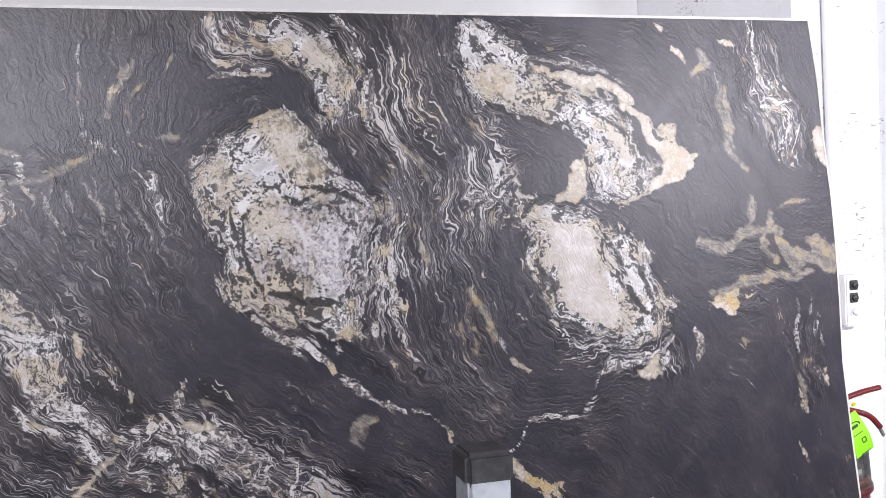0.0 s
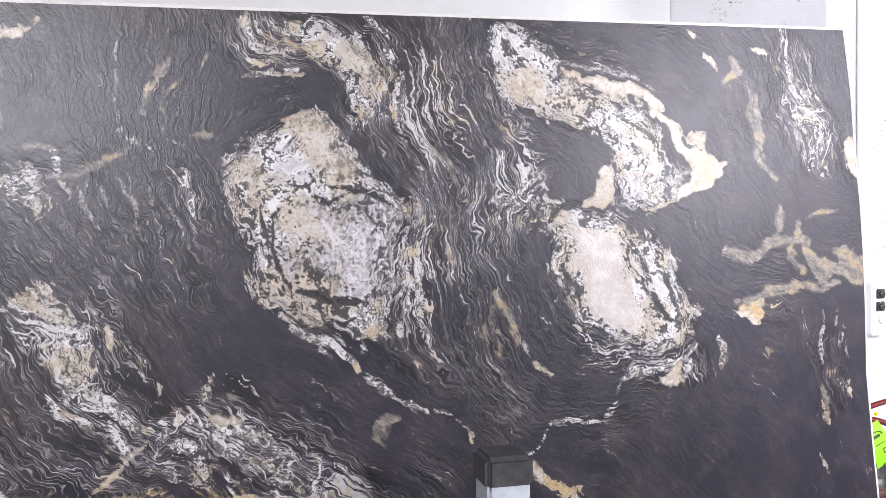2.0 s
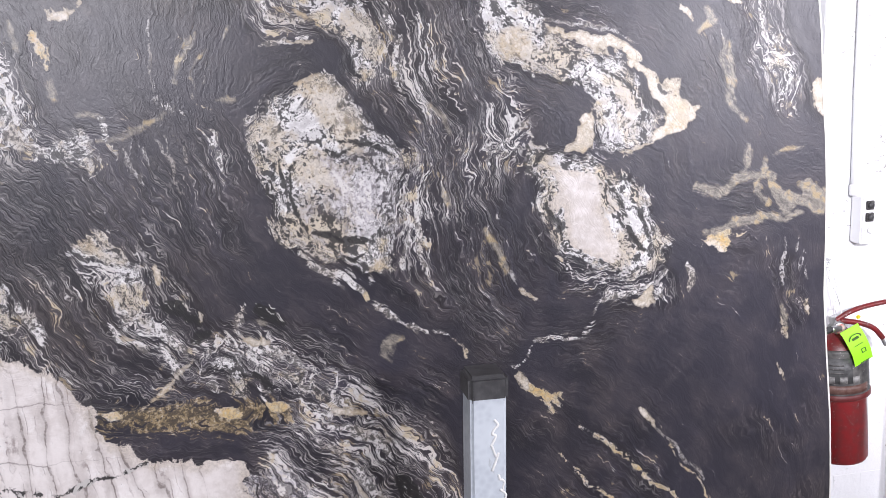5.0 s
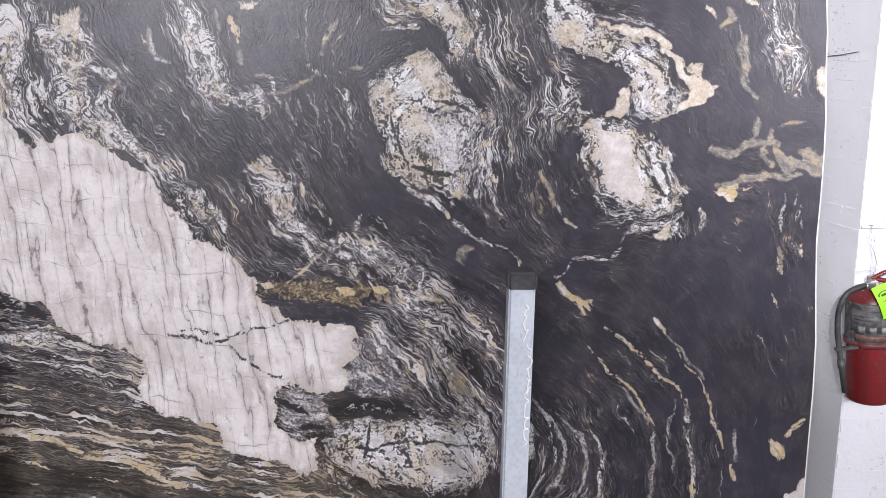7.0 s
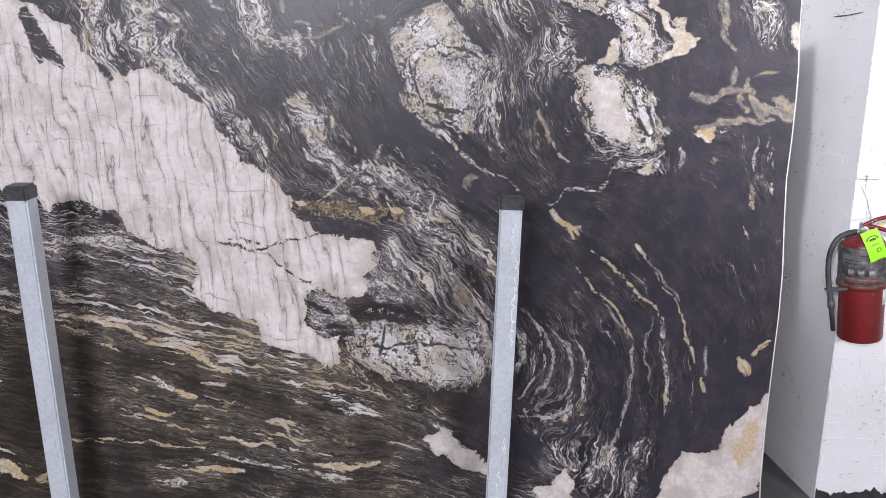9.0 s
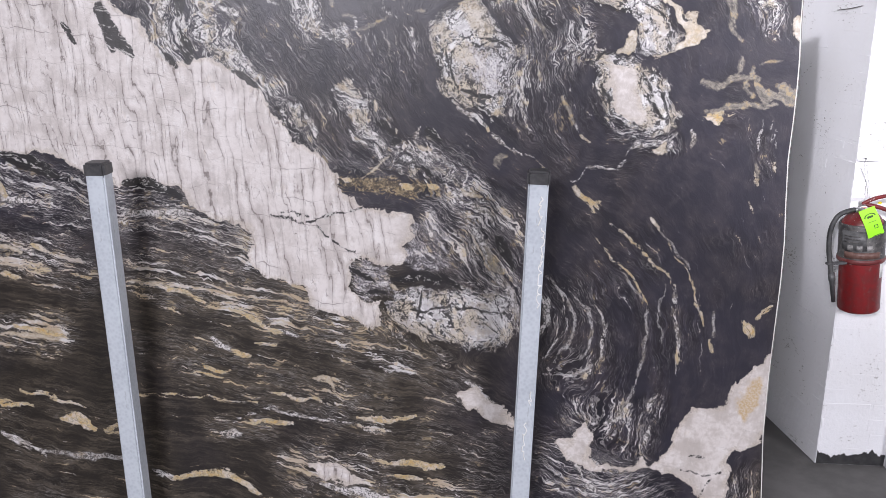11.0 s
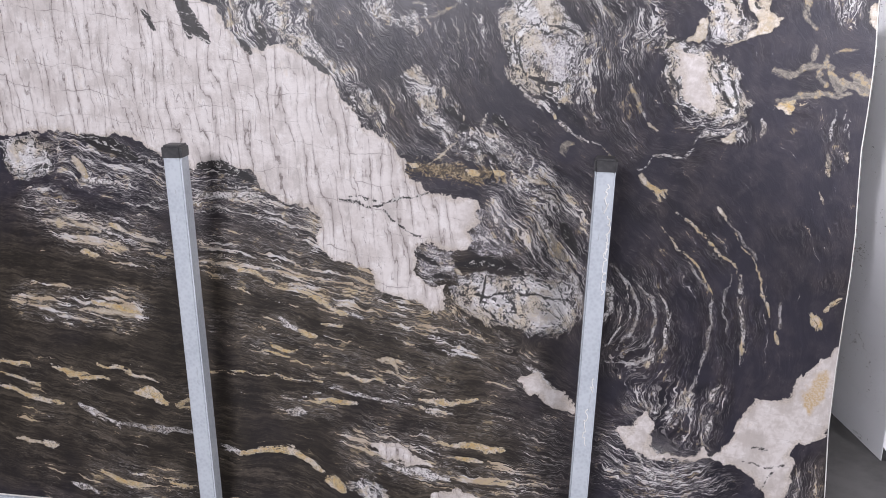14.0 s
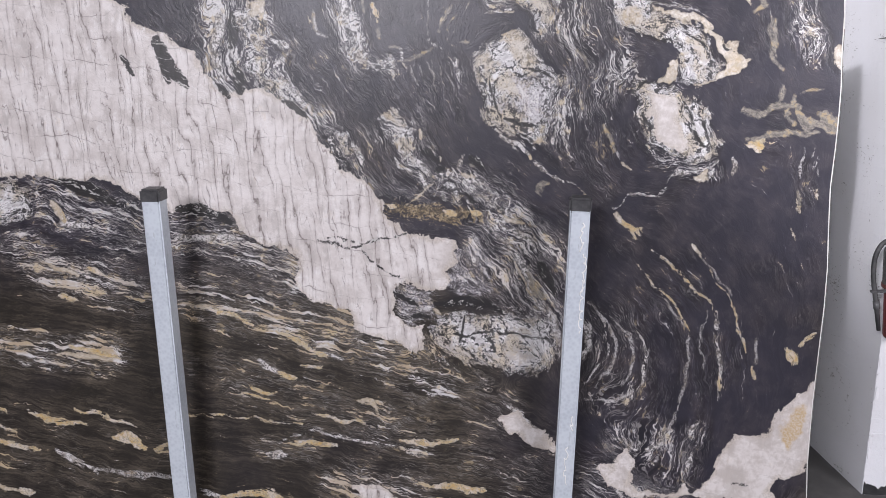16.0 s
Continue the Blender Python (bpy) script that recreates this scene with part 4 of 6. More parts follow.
    s.vein("gold", 0.0042, [(-0.177, 0.105), (-0.156, 0.091)])
    s.vein("white", 0.0051, [(-0.079, 0.023), (-0.036, 0.02), (-0.001, 0.033)])
    s.mass("tan", [(-0.02, 0.019), (0.012, 0.016), (0.022, -0.004), (-0.001, -0.017), (-0.016, -0.001)])
    s.vein("white", 0.0045, [(0.052, 0.053), (0.022, 0.004)])
    s.vein("white", 0.0070, [(0.092, 0.06), (0.107, 0.039), (0.095, 0.018)])
    s.rich(0.5, 0.024, [(-0.149, 0.065), (-0.067, 0.036), (0.039, 0.014)])
    s.vein("black", 0.0049, [(-0.208, 0.276), (-0.187, 0.302), (-0.134, 0.299)])
    s.vein("gold", 0.0062, [(-0.238, 0.278), (-0.221, 0.284)])
    s.mass("speckle", [(-0.3, 0.606), (-0.265, 0.621), (-0.226, 0.594), (-0.188, 0.552), (-0.164, 0.519), (-0.114, 0.486), (-0.052, 0.472), (-0.006, 0.432), (0.024, 0.388), (0.033, 0.348), (0.009, 0.314), (-0.03, 0.3), (-0.067, 0.306), (-0.076, 0.34), (-0.084, 0.369), (-0.088, 0.403), (-0.128, 0.432), (-0.179, 0.447), (-0.219, 0.451), (-0.258, 0.47), (-0.287, 0.493), (-0.29, 0.531), (-0.307, 0.568)])
    s.mass("tan", [(-0.281, 0.536), (-0.225, 0.537), (-0.19, 0.514), (-0.212, 0.48), (-0.258, 0.47), (-0.282, 0.493)])
    s.mass("tan", [(-0.174, 0.533), (-0.123, 0.519), (-0.071, 0.506), (-0.018, 0.496), (0.018, 0.457), (0.049, 0.433), (0.092, 0.403), (0.129, 0.372), (0.099, 0.338), (0.042, 0.314), (-0.02, 0.295), (0.032, 0.334), (0.046, 0.378), (0.036, 0.408), (0.001, 0.447), (-0.052, 0.476), (-0.114, 0.495), (-0.165, 0.514)])
    s.vein("gold", 0.0079, [(-0.003, 0.482), (0.014, 0.46)])
    s.vein("black", 0.0032, [(0.041, 0.433), (0.053, 0.411), (0.077, 0.401)])
    s.mass("tan", [(-0.126, 0.379), (-0.094, 0.384), (-0.086, 0.35), (-0.099, 0.307), (-0.125, 0.307), (-0.131, 0.351)])
    s.mass("ash", [(-0.088, 0.316), (-0.049, 0.34), (-0.045, 0.32), (-0.062, 0.301)])
    s.vein("black", 0.0040, [(-0.219, 0.448), (-0.149, 0.434), (-0.095, 0.42)])
    s.vein("black", 0.0040, [(-0.085, 0.457), (-0.023, 0.423), (0.021, 0.386)])
    s.vein("grey", 0.0040, [(-0.204, 0.542), (-0.132, 0.539), (-0.059, 0.525), (0.006, 0.495)])
    s.rich(0.2, 0.040, [(-0.212, 0.58), (-0.131, 0.553), (-0.048, 0.53)])
    s.vein("tan", 0.0045, [(0.071, 0.603), (0.083, 0.59)])
    s.vein("tan", 0.0046, [(0.096, 0.563), (0.119, 0.537)])
    s.vein("tan", 0.0069, [(0.195, 0.581), (0.225, 0.569)])
    s.vein("smoke", 0.0082, [(0.153, 0.56), (0.162, 0.529), (0.138, 0.512)])
    s.vein("smoke", 0.0073, [(0.194, 0.489), (0.202, 0.428), (0.193, 0.387), (0.222, 0.344)])
    s.vein("smoke", 0.0046, [(0.183, 0.499), (0.186, 0.448), (0.207, 0.385)])
    s.mass("speckle", [(0.291, 0.443), (0.321, 0.438), (0.325, 0.407), (0.299, 0.381), (0.307, 0.412)])
    s.vein("white", 0.0056, [(0.262, 0.614), (0.262, 0.541), (0.268, 0.498)])
    s.vein("white", 0.0067, [(0.289, 0.5), (0.315, 0.483)])
    s.rich(0.5, 0.037, [(0.269, 0.552), (0.287, 0.469), (0.319, 0.407)])
    s.mass("tan", [(0.379, 0.391), (0.419, 0.407), (0.417, 0.341), (0.388, 0.354)])
    s.vein("smoke", 0.0088, [(0.118, 0.215), (0.143, 0.206), (0.173, 0.208), (0.208, 0.228), (0.234, 0.238), (0.273, 0.237), (0.293, 0.227)])
    s.mass("smoke", [(0.28, 0.235), (0.3, 0.216), (0.327, 0.187), (0.337, 0.174), (0.342, 0.207), (0.355, 0.216), (0.375, 0.21), (0.397, 0.186), (0.409, 0.16), (0.402, 0.134), (0.378, 0.136), (0.355, 0.153), (0.322, 0.152), (0.298, 0.167), (0.284, 0.188)])
    s.vein("smoke", 0.0088, [(0.132, 0.128), (0.165, 0.125), (0.198, 0.14), (0.25, 0.15), (0.289, 0.146), (0.349, 0.142)])
    s.mass("gold", [(0.126, 0.115), (0.139, 0.12), (0.166, 0.113), (0.18, 0.103), (0.172, 0.087), (0.15, 0.096), (0.132, 0.103)])
    s.vein("smoke", 0.0055, [(0.25, 0.23), (0.255, 0.195), (0.275, 0.169)])
    s.vein("smoke", 0.0054, [(0.227, 0.243), (0.23, 0.273), (0.237, 0.294)])
    s.vein("smoke", 0.0077, [(0.264, 0.243), (0.268, 0.271)])
    s.vein("smoke", 0.0033, [(0.35, 0.277), (0.291, 0.276)])
    s.vein("grey", 0.0039, [(0.304, 0.103), (0.312, 0.07), (0.305, 0.044), (0.312, 0.002)])
    s.vein("grey", 0.0027, [(0.34, 0.096), (0.334, 0.075)])
    s.vein("grey", 0.0039, [(0.095, 0.061), (0.106, 0.037), (0.096, 0.013)])
    s.vein("grey", 0.0026, [(0.348, 0.063), (0.348, 0.033)])
    s.grain([(0.046, 0.299), (0.132, 0.247), (0.221, 0.204)])
    s.grain([(0.124, 0.128), (0.26, 0.08)])
    s.grain([(-0.054, -0.094), (0.049, -0.181)])
    s.grain([(0.116, 0.009), (0.225, -0.079)])
    s.vein("smoke", 0.0056, [(0.305, -0.034), (0.315, -0.088)])
    s.vein("tan", 0.0045, [(0.298, -0.054), (0.308, -0.08), (0.32, -0.109)])
    s.vein("tan", 0.0056, [(0.36, -0.028), (0.365, -0.061)])
    s.vein("grey", 0.0044, [(0.307, 0.078), (0.31, 0.014)])
    s.vein("tan", 0.0039, [(0.29, -0.155), (0.302, -0.188)])
    s.vein("grey", 0.0034, [(0.355, 0.075), (0.365, 0.01)])
    s.rich(0.22, 0.031, [(0.316, 0.036), (0.321, -0.066)])
    s.vein("white", 0.0172, [(-1.581, 0.512), (-1.579, 0.458), (-1.603, 0.402)])
    s.vein("white", 0.0138, [(-1.597, 0.391), (-1.582, 0.324)])
    s.rich(0.6, 0.057, [(-1.586, 0.538), (-1.591, 0.378), (-1.564, 0.283)])
    s.mass("tan", [(-1.49, 0.564), (-1.423, 0.577), (-1.434, 0.511), (-1.482, 0.498)])
    s.vein("gold", 0.0102, [(-1.444, 0.55), (-1.441, 0.488)])
    s.mass("speckle", [(-1.509, 0.498), (-1.441, 0.497), (-1.416, 0.464), (-1.431, 0.444), (-1.471, 0.457)])
    s.vein("gold", 0.0093, [(-1.443, 0.477), (-1.421, 0.461)])
    s.vein("white", 0.0126, [(-1.462, 0.433), (-1.437, 0.414)])
    s.rich(0.6, 0.049, [(-1.467, 0.511), (-1.446, 0.43)])
    s.vein("white", 0.0103, [(-1.405, 0.43), (-1.35, 0.408)])
    s.vein("white", 0.0080, [(-1.397, 0.346), (-1.344, 0.392)])
    s.mass("speckle", [(-1.483, 0.377), (-1.422, 0.383), (-1.426, 0.322), (-1.387, 0.281), (-1.359, 0.243), (-1.403, 0.253), (-1.454, 0.302), (-1.479, 0.336)])
    s.vein("white", 0.0105, [(-1.372, 0.301), (-1.321, 0.246), (-1.286, 0.208)])
    s.rich(0.6, 0.044, [(-1.463, 0.377), (-1.401, 0.281), (-1.295, 0.211), (-1.242, 0.183)])
    s.vein("white", 0.0060, [(-1.339, 0.294), (-1.291, 0.236)])
    s.vein("black", 0.0203, [(-1.534, 0.511), (-1.541, 0.415)])
    s.vein("black", 0.0216, [(-1.532, 0.35), (-1.508, 0.266)])
    s.vein("black", 0.0108, [(-1.592, 0.283), (-1.55, 0.252)])
    s.mass("speckle", [(-1.151, 0.488), (-1.124, 0.475), (-1.114, 0.414), (-1.129, 0.387), (-1.14, 0.441)])
    s.vein("white", 0.0161, [(-1.168, 0.562), (-1.147, 0.506)])
    s.vein("white", 0.0131, [(-1.115, 0.39), (-1.101, 0.357)])
    s.rich(0.6, 0.043, [(-1.174, 0.575), (-1.145, 0.468), (-1.115, 0.373)])
    s.vein("white", 0.0103, [(-1.082, 0.36), (-1.027, 0.345), (-0.997, 0.361)])
    s.rich(0.5, 0.028, [(-1.096, 0.36), (-1, 0.345)])
    s.vein("gold", 0.0085, [(-1.054, 0.541), (-1.045, 0.492)])
    s.vein("smoke", 0.0080, [(-1.093, 0.561), (-1.087, 0.519)])
    s.vein("smoke", 0.0082, [(-1.043, 0.47), (-1.043, 0.438)])
    s.mass("tan", [(-1.038, 0.587), (-0.998, 0.587), (-0.999, 0.561), (-1.025, 0.567)])
    s.vein("smoke", 0.0057, [(-1.262, 0.523), (-1.253, 0.466)])
    s.vein("grey", 0.0054, [(-1.261, 0.536), (-1.248, 0.456), (-1.219, 0.439)])
    s.rich(0.26, 0.076, [(-1.326, 0.389), (-1.237, 0.279), (-1.159, 0.168), (-1.068, 0.04)])
    s.rich(0.22, 0.076, [(-1.193, 0.32), (-1.09, 0.181), (-1.038, 0.082)])
    s.grain([(-1.339, 0.403), (-1.289, 0.321), (-1.185, 0.21), (-1.094, 0.083), (-1.028, -0.017)])
    s.grain([(-1.215, 0.428), (-1.152, 0.319), (-1.062, 0.18), (-0.997, 0.053)])
    s.grain([(-1.279, 0.509), (-1.257, 0.402), (-1.18, 0.32)])
    s.grain([(-1.084, 0.319), (-1.032, 0.222)])
    s.grain([(-0.972, 0.345), (-0.921, 0.234), (-0.855, 0.122), (-0.788, 0.008)])
    s.grain([(-0.781, 0.261), (-0.742, 0.149), (-0.645, 0.091)])
    s.mass("speckle", [(-1.192, 0.133), (-1.154, 0.129), (-1.147, 0.074), (-1.177, 0.081)])
    s.vein("white", 0.0095, [(-1.135, 0.097), (-1.115, 0.069), (-1.101, 0.024)])
    s.rich(0.5, 0.034, [(-1.228, 0.182), (-1.177, 0.084), (-1.125, -0.002), (-1.071, -0.045)])
    s.vein("olive", 0.0189, [(-1.018, -0.118), (-0.933, -0.126), (-0.819, -0.128), (-0.703, -0.137)])
    s.vein("gold", 0.0091, [(-1.013, -0.111), (-0.987, -0.12)])
    s.vein("gold", 0.0122, [(-0.826, -0.121), (-0.788, -0.137)])
    s.vein("gold", 0.0091, [(-0.734, -0.125), (-0.698, -0.129)])
    s.vein("tan", 0.0080, [(-0.613, -0.15), (-0.56, -0.156)])
    s.vein("white", 0.0075, [(-0.613, -0.175), (-0.549, -0.191), (-0.51, -0.224)])
    s.vein("white", 0.0049, [(-0.649, -0.197), (-0.593, -0.242), (-0.564, -0.286), (-0.533, -0.364)])
    s.vein("smoke", 0.0138, [(-0.543, -0.316), (-0.522, -0.377), (-0.475, -0.41)])
    s.vein("grey", 0.0120, [(-0.478, -0.422), (-0.449, -0.483), (-0.432, -0.563)])
    s.rich(0.5, 0.081, [(-0.649, -0.197), (-0.579, -0.286), (-0.536, -0.406), (-0.464, -0.514)])
    s.vein("black", 0.0195, [(-0.506, -0.287), (-0.446, -0.396)])
    s.rich(0.5, 0.049, [(-0.577, -0.139), (-0.463, -0.259), (-0.434, -0.378)])
    s.grain([(-0.648, -0.109), (-0.563, -0.169), (-0.463, -0.288), (-0.434, -0.408)])
    s.grain([(-0.664, -0.211), (-0.608, -0.315), (-0.552, -0.466), (-0.449, -0.544)])
    s.grain([(-0.591, -0.081), (-0.491, -0.141), (-0.448, -0.2)])
    s.vein("white", 0.0113, [(-0.336, -0.493), (-0.332, -0.547), (-0.342, -0.604)])
    s.mass("quartz", [(-2.429, 0.676), (-1.918, 0.561), (-1.882, 0.488), (-1.774, 0.447), (-1.716, 0.414), (-1.658, 0.386), (-1.636, 0.321), (-1.583, 0.266), (-1.524, 0.272), (-1.446, 0.267), (-1.368, 0.239), (-1.301, 0.209), (-1.254, 0.148), (-1.216, 0.083), (-1.178, 0.027), (-1.101, -0.028), (-1.04, -0.093), (-1.02, -0.14), (-0.986, -0.168), (-0.986, -0.215), (-1.258, -0.223), (-1.534, -0.133), (-1.777, -0.143), (-1.898, -0.102), (-1.978, -0.045), (-2.123, -0.044), (-2.269, -0.035), (-2.397, -0.049), (-2.527, -0.066)])
    s.vein("black", 0.0156, [(-1.787, 0.377), (-1.76, 0.289)])
    s.vein("black", 0.0247, [(-1.805, 0.432), (-1.758, 0.339), (-1.701, 0.289)])
    s.vein("black", 0.0117, [(-1.927, 0.376), (-1.886, 0.316)])
    s.vein("smoke", 0.0213, [(-1.717, 0.395), (-1.665, 0.355)])
    s.vein("black", 0.0114, [(-1.369, 0.234), (-1.282, 0.185)])
    s.mass("quartz", [(-1.62, 0.012), (-1.058, -0.089), (-1.016, -0.139), (-0.971, -0.185), (-0.924, -0.211), (-0.867, -0.209), (-0.782, -0.216), (-0.767, -0.29), (-0.817, -0.33), (-0.788, -0.358), (-0.863, -0.399), (-0.921, -0.392), (-0.979, -0.385), (-0.994, -0.435), (-0.997, -0.474), (-0.958, -0.511), (-0.89, -0.517), (-0.882, -0.616), (-0.947, -0.609), (-1.035, -0.564), (-1.124, -0.529), (-1.153, -0.491), (-1.232, -0.466), (-1.321, -0.42), (-1.34, -0.372), (-1.31, -0.322), (-1.32, -0.293), (-1.389, -0.267), (-1.428, -0.259), (-1.487, -0.232), (-1.526, -0.195), (-1.555, -0.148), (-1.624, -0.121)])
    s.vein("black", 0.0029, [(-1.25, -0.233), (-1.192, -0.244), (-1.105, -0.256), (-1.038, -0.219), (-0.948, -0.203)])
    s.vein("black", 0.0015, [(-1.221, -0.226), (-1.153, -0.231), (-1.091, -0.248)])
    s.vein("white", 0.0065, [(-1.208, -0.252), (-1.13, -0.261)])
    s.vein("black", 0.0023, [(-1.105, -0.256), (-1.076, -0.303), (-1.027, -0.339), (-0.975, -0.349)])
    s.mass("ash", [(-0.994, -0.402), (-0.94, -0.393), (-0.863, -0.403), (-0.843, -0.447), (-0.862, -0.492), (-0.948, -0.501), (-0.982, -0.463)])
    s.vein("black", 0.0098, [(-0.988, -0.405), (-0.949, -0.423), (-0.897, -0.463)])
    s.vein("black", 0.0058, [(-0.962, -0.486), (-0.871, -0.489)])
    s.vein("black", 0.0152, [(-0.843, -0.441), (-0.749, -0.425), (-0.663, -0.44)])
    s.vein("black", 0.0077, [(-0.693, -0.411), (-0.612, -0.468)])
    s.mass("ash", [(-0.776, -0.234), (-0.707, -0.241), (-0.668, -0.305), (-0.66, -0.381), (-0.711, -0.421), (-0.778, -0.405), (-0.807, -0.362), (-0.762, -0.299)])
    s.vein("tan", 0.0066, [(-0.729, -0.321), (-0.714, -0.339)])
    s.vein("tan", 0.0081, [(-0.853, -0.461), (-0.831, -0.475)])
    s.vein("olive", 0.0152, [(-0.753, -0.276), (-0.71, -0.335)])
    s.rich(0.5, 0.048, [(-0.753, -0.28), (-0.694, -0.373)])
    s.mass("speckle", [(-0.871, -0.516), (-0.786, -0.463), (-0.653, -0.467), (-0.54, -0.48), (-0.465, -0.505), (-0.45, -0.63), (-0.532, -0.675), (-0.647, -0.662), (-0.743, -0.647), (-0.84, -0.594)])
    s.vein("black", 0.0039, [(-0.841, -0.534), (-0.745, -0.549), (-0.651, -0.525), (-0.556, -0.549), (-0.46, -0.534)])
    s.vein("black", 0.0039, [(-0.748, -0.471), (-0.764, -0.57), (-0.701, -0.639)])
    s.vein("grey", 0.0056, [(-0.341, -0.413), (-0.282, -0.486), (-0.241, -0.56), (-0.263, -0.658), (-0.306, -0.704)])
    s.vein("white", 0.0047, [(-0.302, -0.449), (-0.29, -0.506), (-0.267, -0.581), (-0.3, -0.651), (-0.344, -0.687)])
    s.vein("grey", 0.0056, [(-0.265, -0.466), (-0.207, -0.52), (-0.184, -0.596), (-0.214, -0.699)])
    s.vein("white", 0.0048, [(-0.19, -0.5), (-0.14, -0.574), (-0.152, -0.671), (-0.184, -0.736)])
    s.vein("grey", 0.0058, [(-0.341, -0.742), (-0.248, -0.746), (-0.191, -0.721)])
    s.vein("white", 0.0049, [(-0.24, -0.875), (-0.163, -0.919), (-0.09, -0.904), (-0.071, -0.859)])
    s.vein("grey", 0.0056, [(-0.015, -0.682), (-0.027, -0.761), (-0.074, -0.867)])
    s.vein("white", 0.0081, [(0.03, -0.796), (0.008, -0.861)])
    s.vein("white", 0.0066, [(0.021, -0.916), (0.008, -0.981)])
    s.vein("gold", 0.0050, [(-0.268, -0.115), (-0.213, -0.158), (-0.189, -0.197)])
    s.vein("gold", 0.0044, [(-0.145, -0.237), (-0.09, -0.272), (-0.043, -0.306), (-0.005, -0.351), (0.043, -0.395), (0.067, -0.435)])
    s.vein("white", 0.0047, [(0.067, -0.431), (0.076, -0.486), (0.076, -0.543), (0.093, -0.618), (0.094, -0.695), (0.092, -0.738)])
    s.vein("gold", 0.0039, [(0.089, -0.637), (0.099, -0.698)])
    s.vein("gold", 0.0038, [(-0.187, -0.276), (-0.129, -0.347), (-0.053, -0.418), (-0.011, -0.495)])
    s.vein("grey", 0.0046, [(-0.109, -0.383), (-0.027, -0.477)])
    s.vein("grey", 0.0056, [(-0.012, -0.491), (-0.012, -0.605), (-0.015, -0.686)])
    s.vein("gold", 0.0032, [(0.044, -0.303), (0.111, -0.373), (0.133, -0.431)])
    s.vein("gold", 0.0038, [(0.131, -0.409), (0.145, -0.464), (0.166, -0.561)])
    s.vein("gold", 0.0051, [(0.193, -0.612), (0.207, -0.653)])
    s.vein("grey", 0.0055, [(0.205, -0.517), (0.209, -0.596)])
    s.vein("grey", 0.0037, [(0.037, -0.432), (0.027, -0.527), (0.043, -0.625)])
    s.vein("tan", 0.0075, [(-0.007, -0.214), (0.01, -0.253)])
    s.vein("grey", 0.0045, [(0.014, -0.258), (0.08, -0.319), (0.123, -0.376)])
    s.rich(0.25, 0.102, [(-0.263, -0.504), (-0.201, -0.616), (-0.268, -0.718)])
    s.rich(0.16, 0.111, [(-0.075, -0.363), (0.009, -0.528), (0.003, -0.681)])
    s.rich(0.4, 0.073, [(-0.202, -0.892), (-0.091, -0.884)])
    s.rich(0.35, 0.053, [(0.017, -0.856), (0.006, -0.957)])
    s.grain([(-0.328, -0.319), (-0.193, -0.463), (-0.111, -0.611), (-0.136, -0.768)])
    s.grain([(-0.152, -0.274), (0.003, -0.453), (0.036, -0.641), (-0.024, -0.8)])
    s.grain([(0.099, -0.337), (0.185, -0.518), (0.216, -0.668)])
    s.grain([(0.25, -0.115), (0.305, -0.328), (0.296, -0.587)])
    s.vein("gold", 0.0162, [(0.309, -0.549), (0.334, -0.589)])
    s.vein("gold", 0.0100, [(0.342, -0.528), (0.393, -0.488)])
    s.mass("quartz", [(0.032, -1.056), (0.082, -0.991), (0.126, -0.868), (0.16, -0.846), (0.266, -0.829), (0.286, -0.76), (0.359, -0.697), (0.41, -0.656), (0.439, -0.934), (0.384, -0.948), (0.317, -0.993), (0.285, -1.036), (0.284, -1.117), (0.266, -1.217), (0.219, -1.204), (0.166, -1.127), (0.108, -1.091)])
    s.vein("black", 0.0029, [(0.134, -1.064), (0.199, -1.083), (0.273, -1.057)])
    s.vein("black", 0.0029, [(0.185, -1.17), (0.212, -1.123), (0.23, -1.085)])
    s.vein("black", 0.0029, [(0.157, -1.016), (0.203, -1.018)])
    s.mass("quartz", [(-0.29, -0.99), (-0.235, -0.965), (-0.2, -0.922), (-0.16, -0.96), (-0.175, -1.022), (-0.155, -1.051), (-0.06, -1.064), (0.002, -1.028), (0.041, -1.055), (-0.059, -1.078), (-0.172, -1.073), (-0.25, -1.038)])
    s.vein("white", 0.0137, [(-0.188, -1.115), (-0.153, -1.158)])
    s.vein("white", 0.0100, [(-0.211, -1.055), (-0.197, -1.099)])
    s.rich(0.45, 0.108, [(-0.228, -1.077), (-0.054, -1.145), (-0.143, -1.236)])
    s.rich(0.35, 0.073, [(0.315, -1.155), (0.4, -1.107)])
    s.grain([(-0.28, -1.165), (-0.126, -1.193), (0.057, -1.136)])
    s.grain([(0.305, -1.054), (0.317, -1.175)])
    s.mass("quartz", [(-0.631, -0.845), (-0.565, -0.806), (-0.496, -0.862), (-0.443, -0.889), (-0.441, -0.942), (-0.503, -0.918), (-0.581, -0.882)])
    s.vein("white", 0.0083, [(-0.595, -0.778), (-0.555, -0.816), (-0.472, -0.875)])
    s.grain([(-0.839, -0.653), (-0.643, -0.761), (-0.446, -0.909)])
    s.grain([(-0.833, -0.937), (-0.636, -0.964), (-0.44, -1.032)])
    s.mass("quartz", [(-0.907, -1.278), (-0.826, -1.254), (-0.725, -1.284), (-0.665, -1.309), (-0.823, -1.428), (-0.947, -1.374)])
    s.mass("quartz", [(-1.133, -1.107), (-1.051, -1.101), (-0.97, -1.158), (-0.905, -1.179), (-0.949, -1.193), (-1.051, -1.169), (-1.112, -1.149)])
    s.vein("white", 0.0143, [(-1.092, -1.179), (-0.989, -1.203), (-0.863, -1.218)])
    s.vein("white", 0.0111, [(-1.69, -1.162), (-1.612, -1.18)])
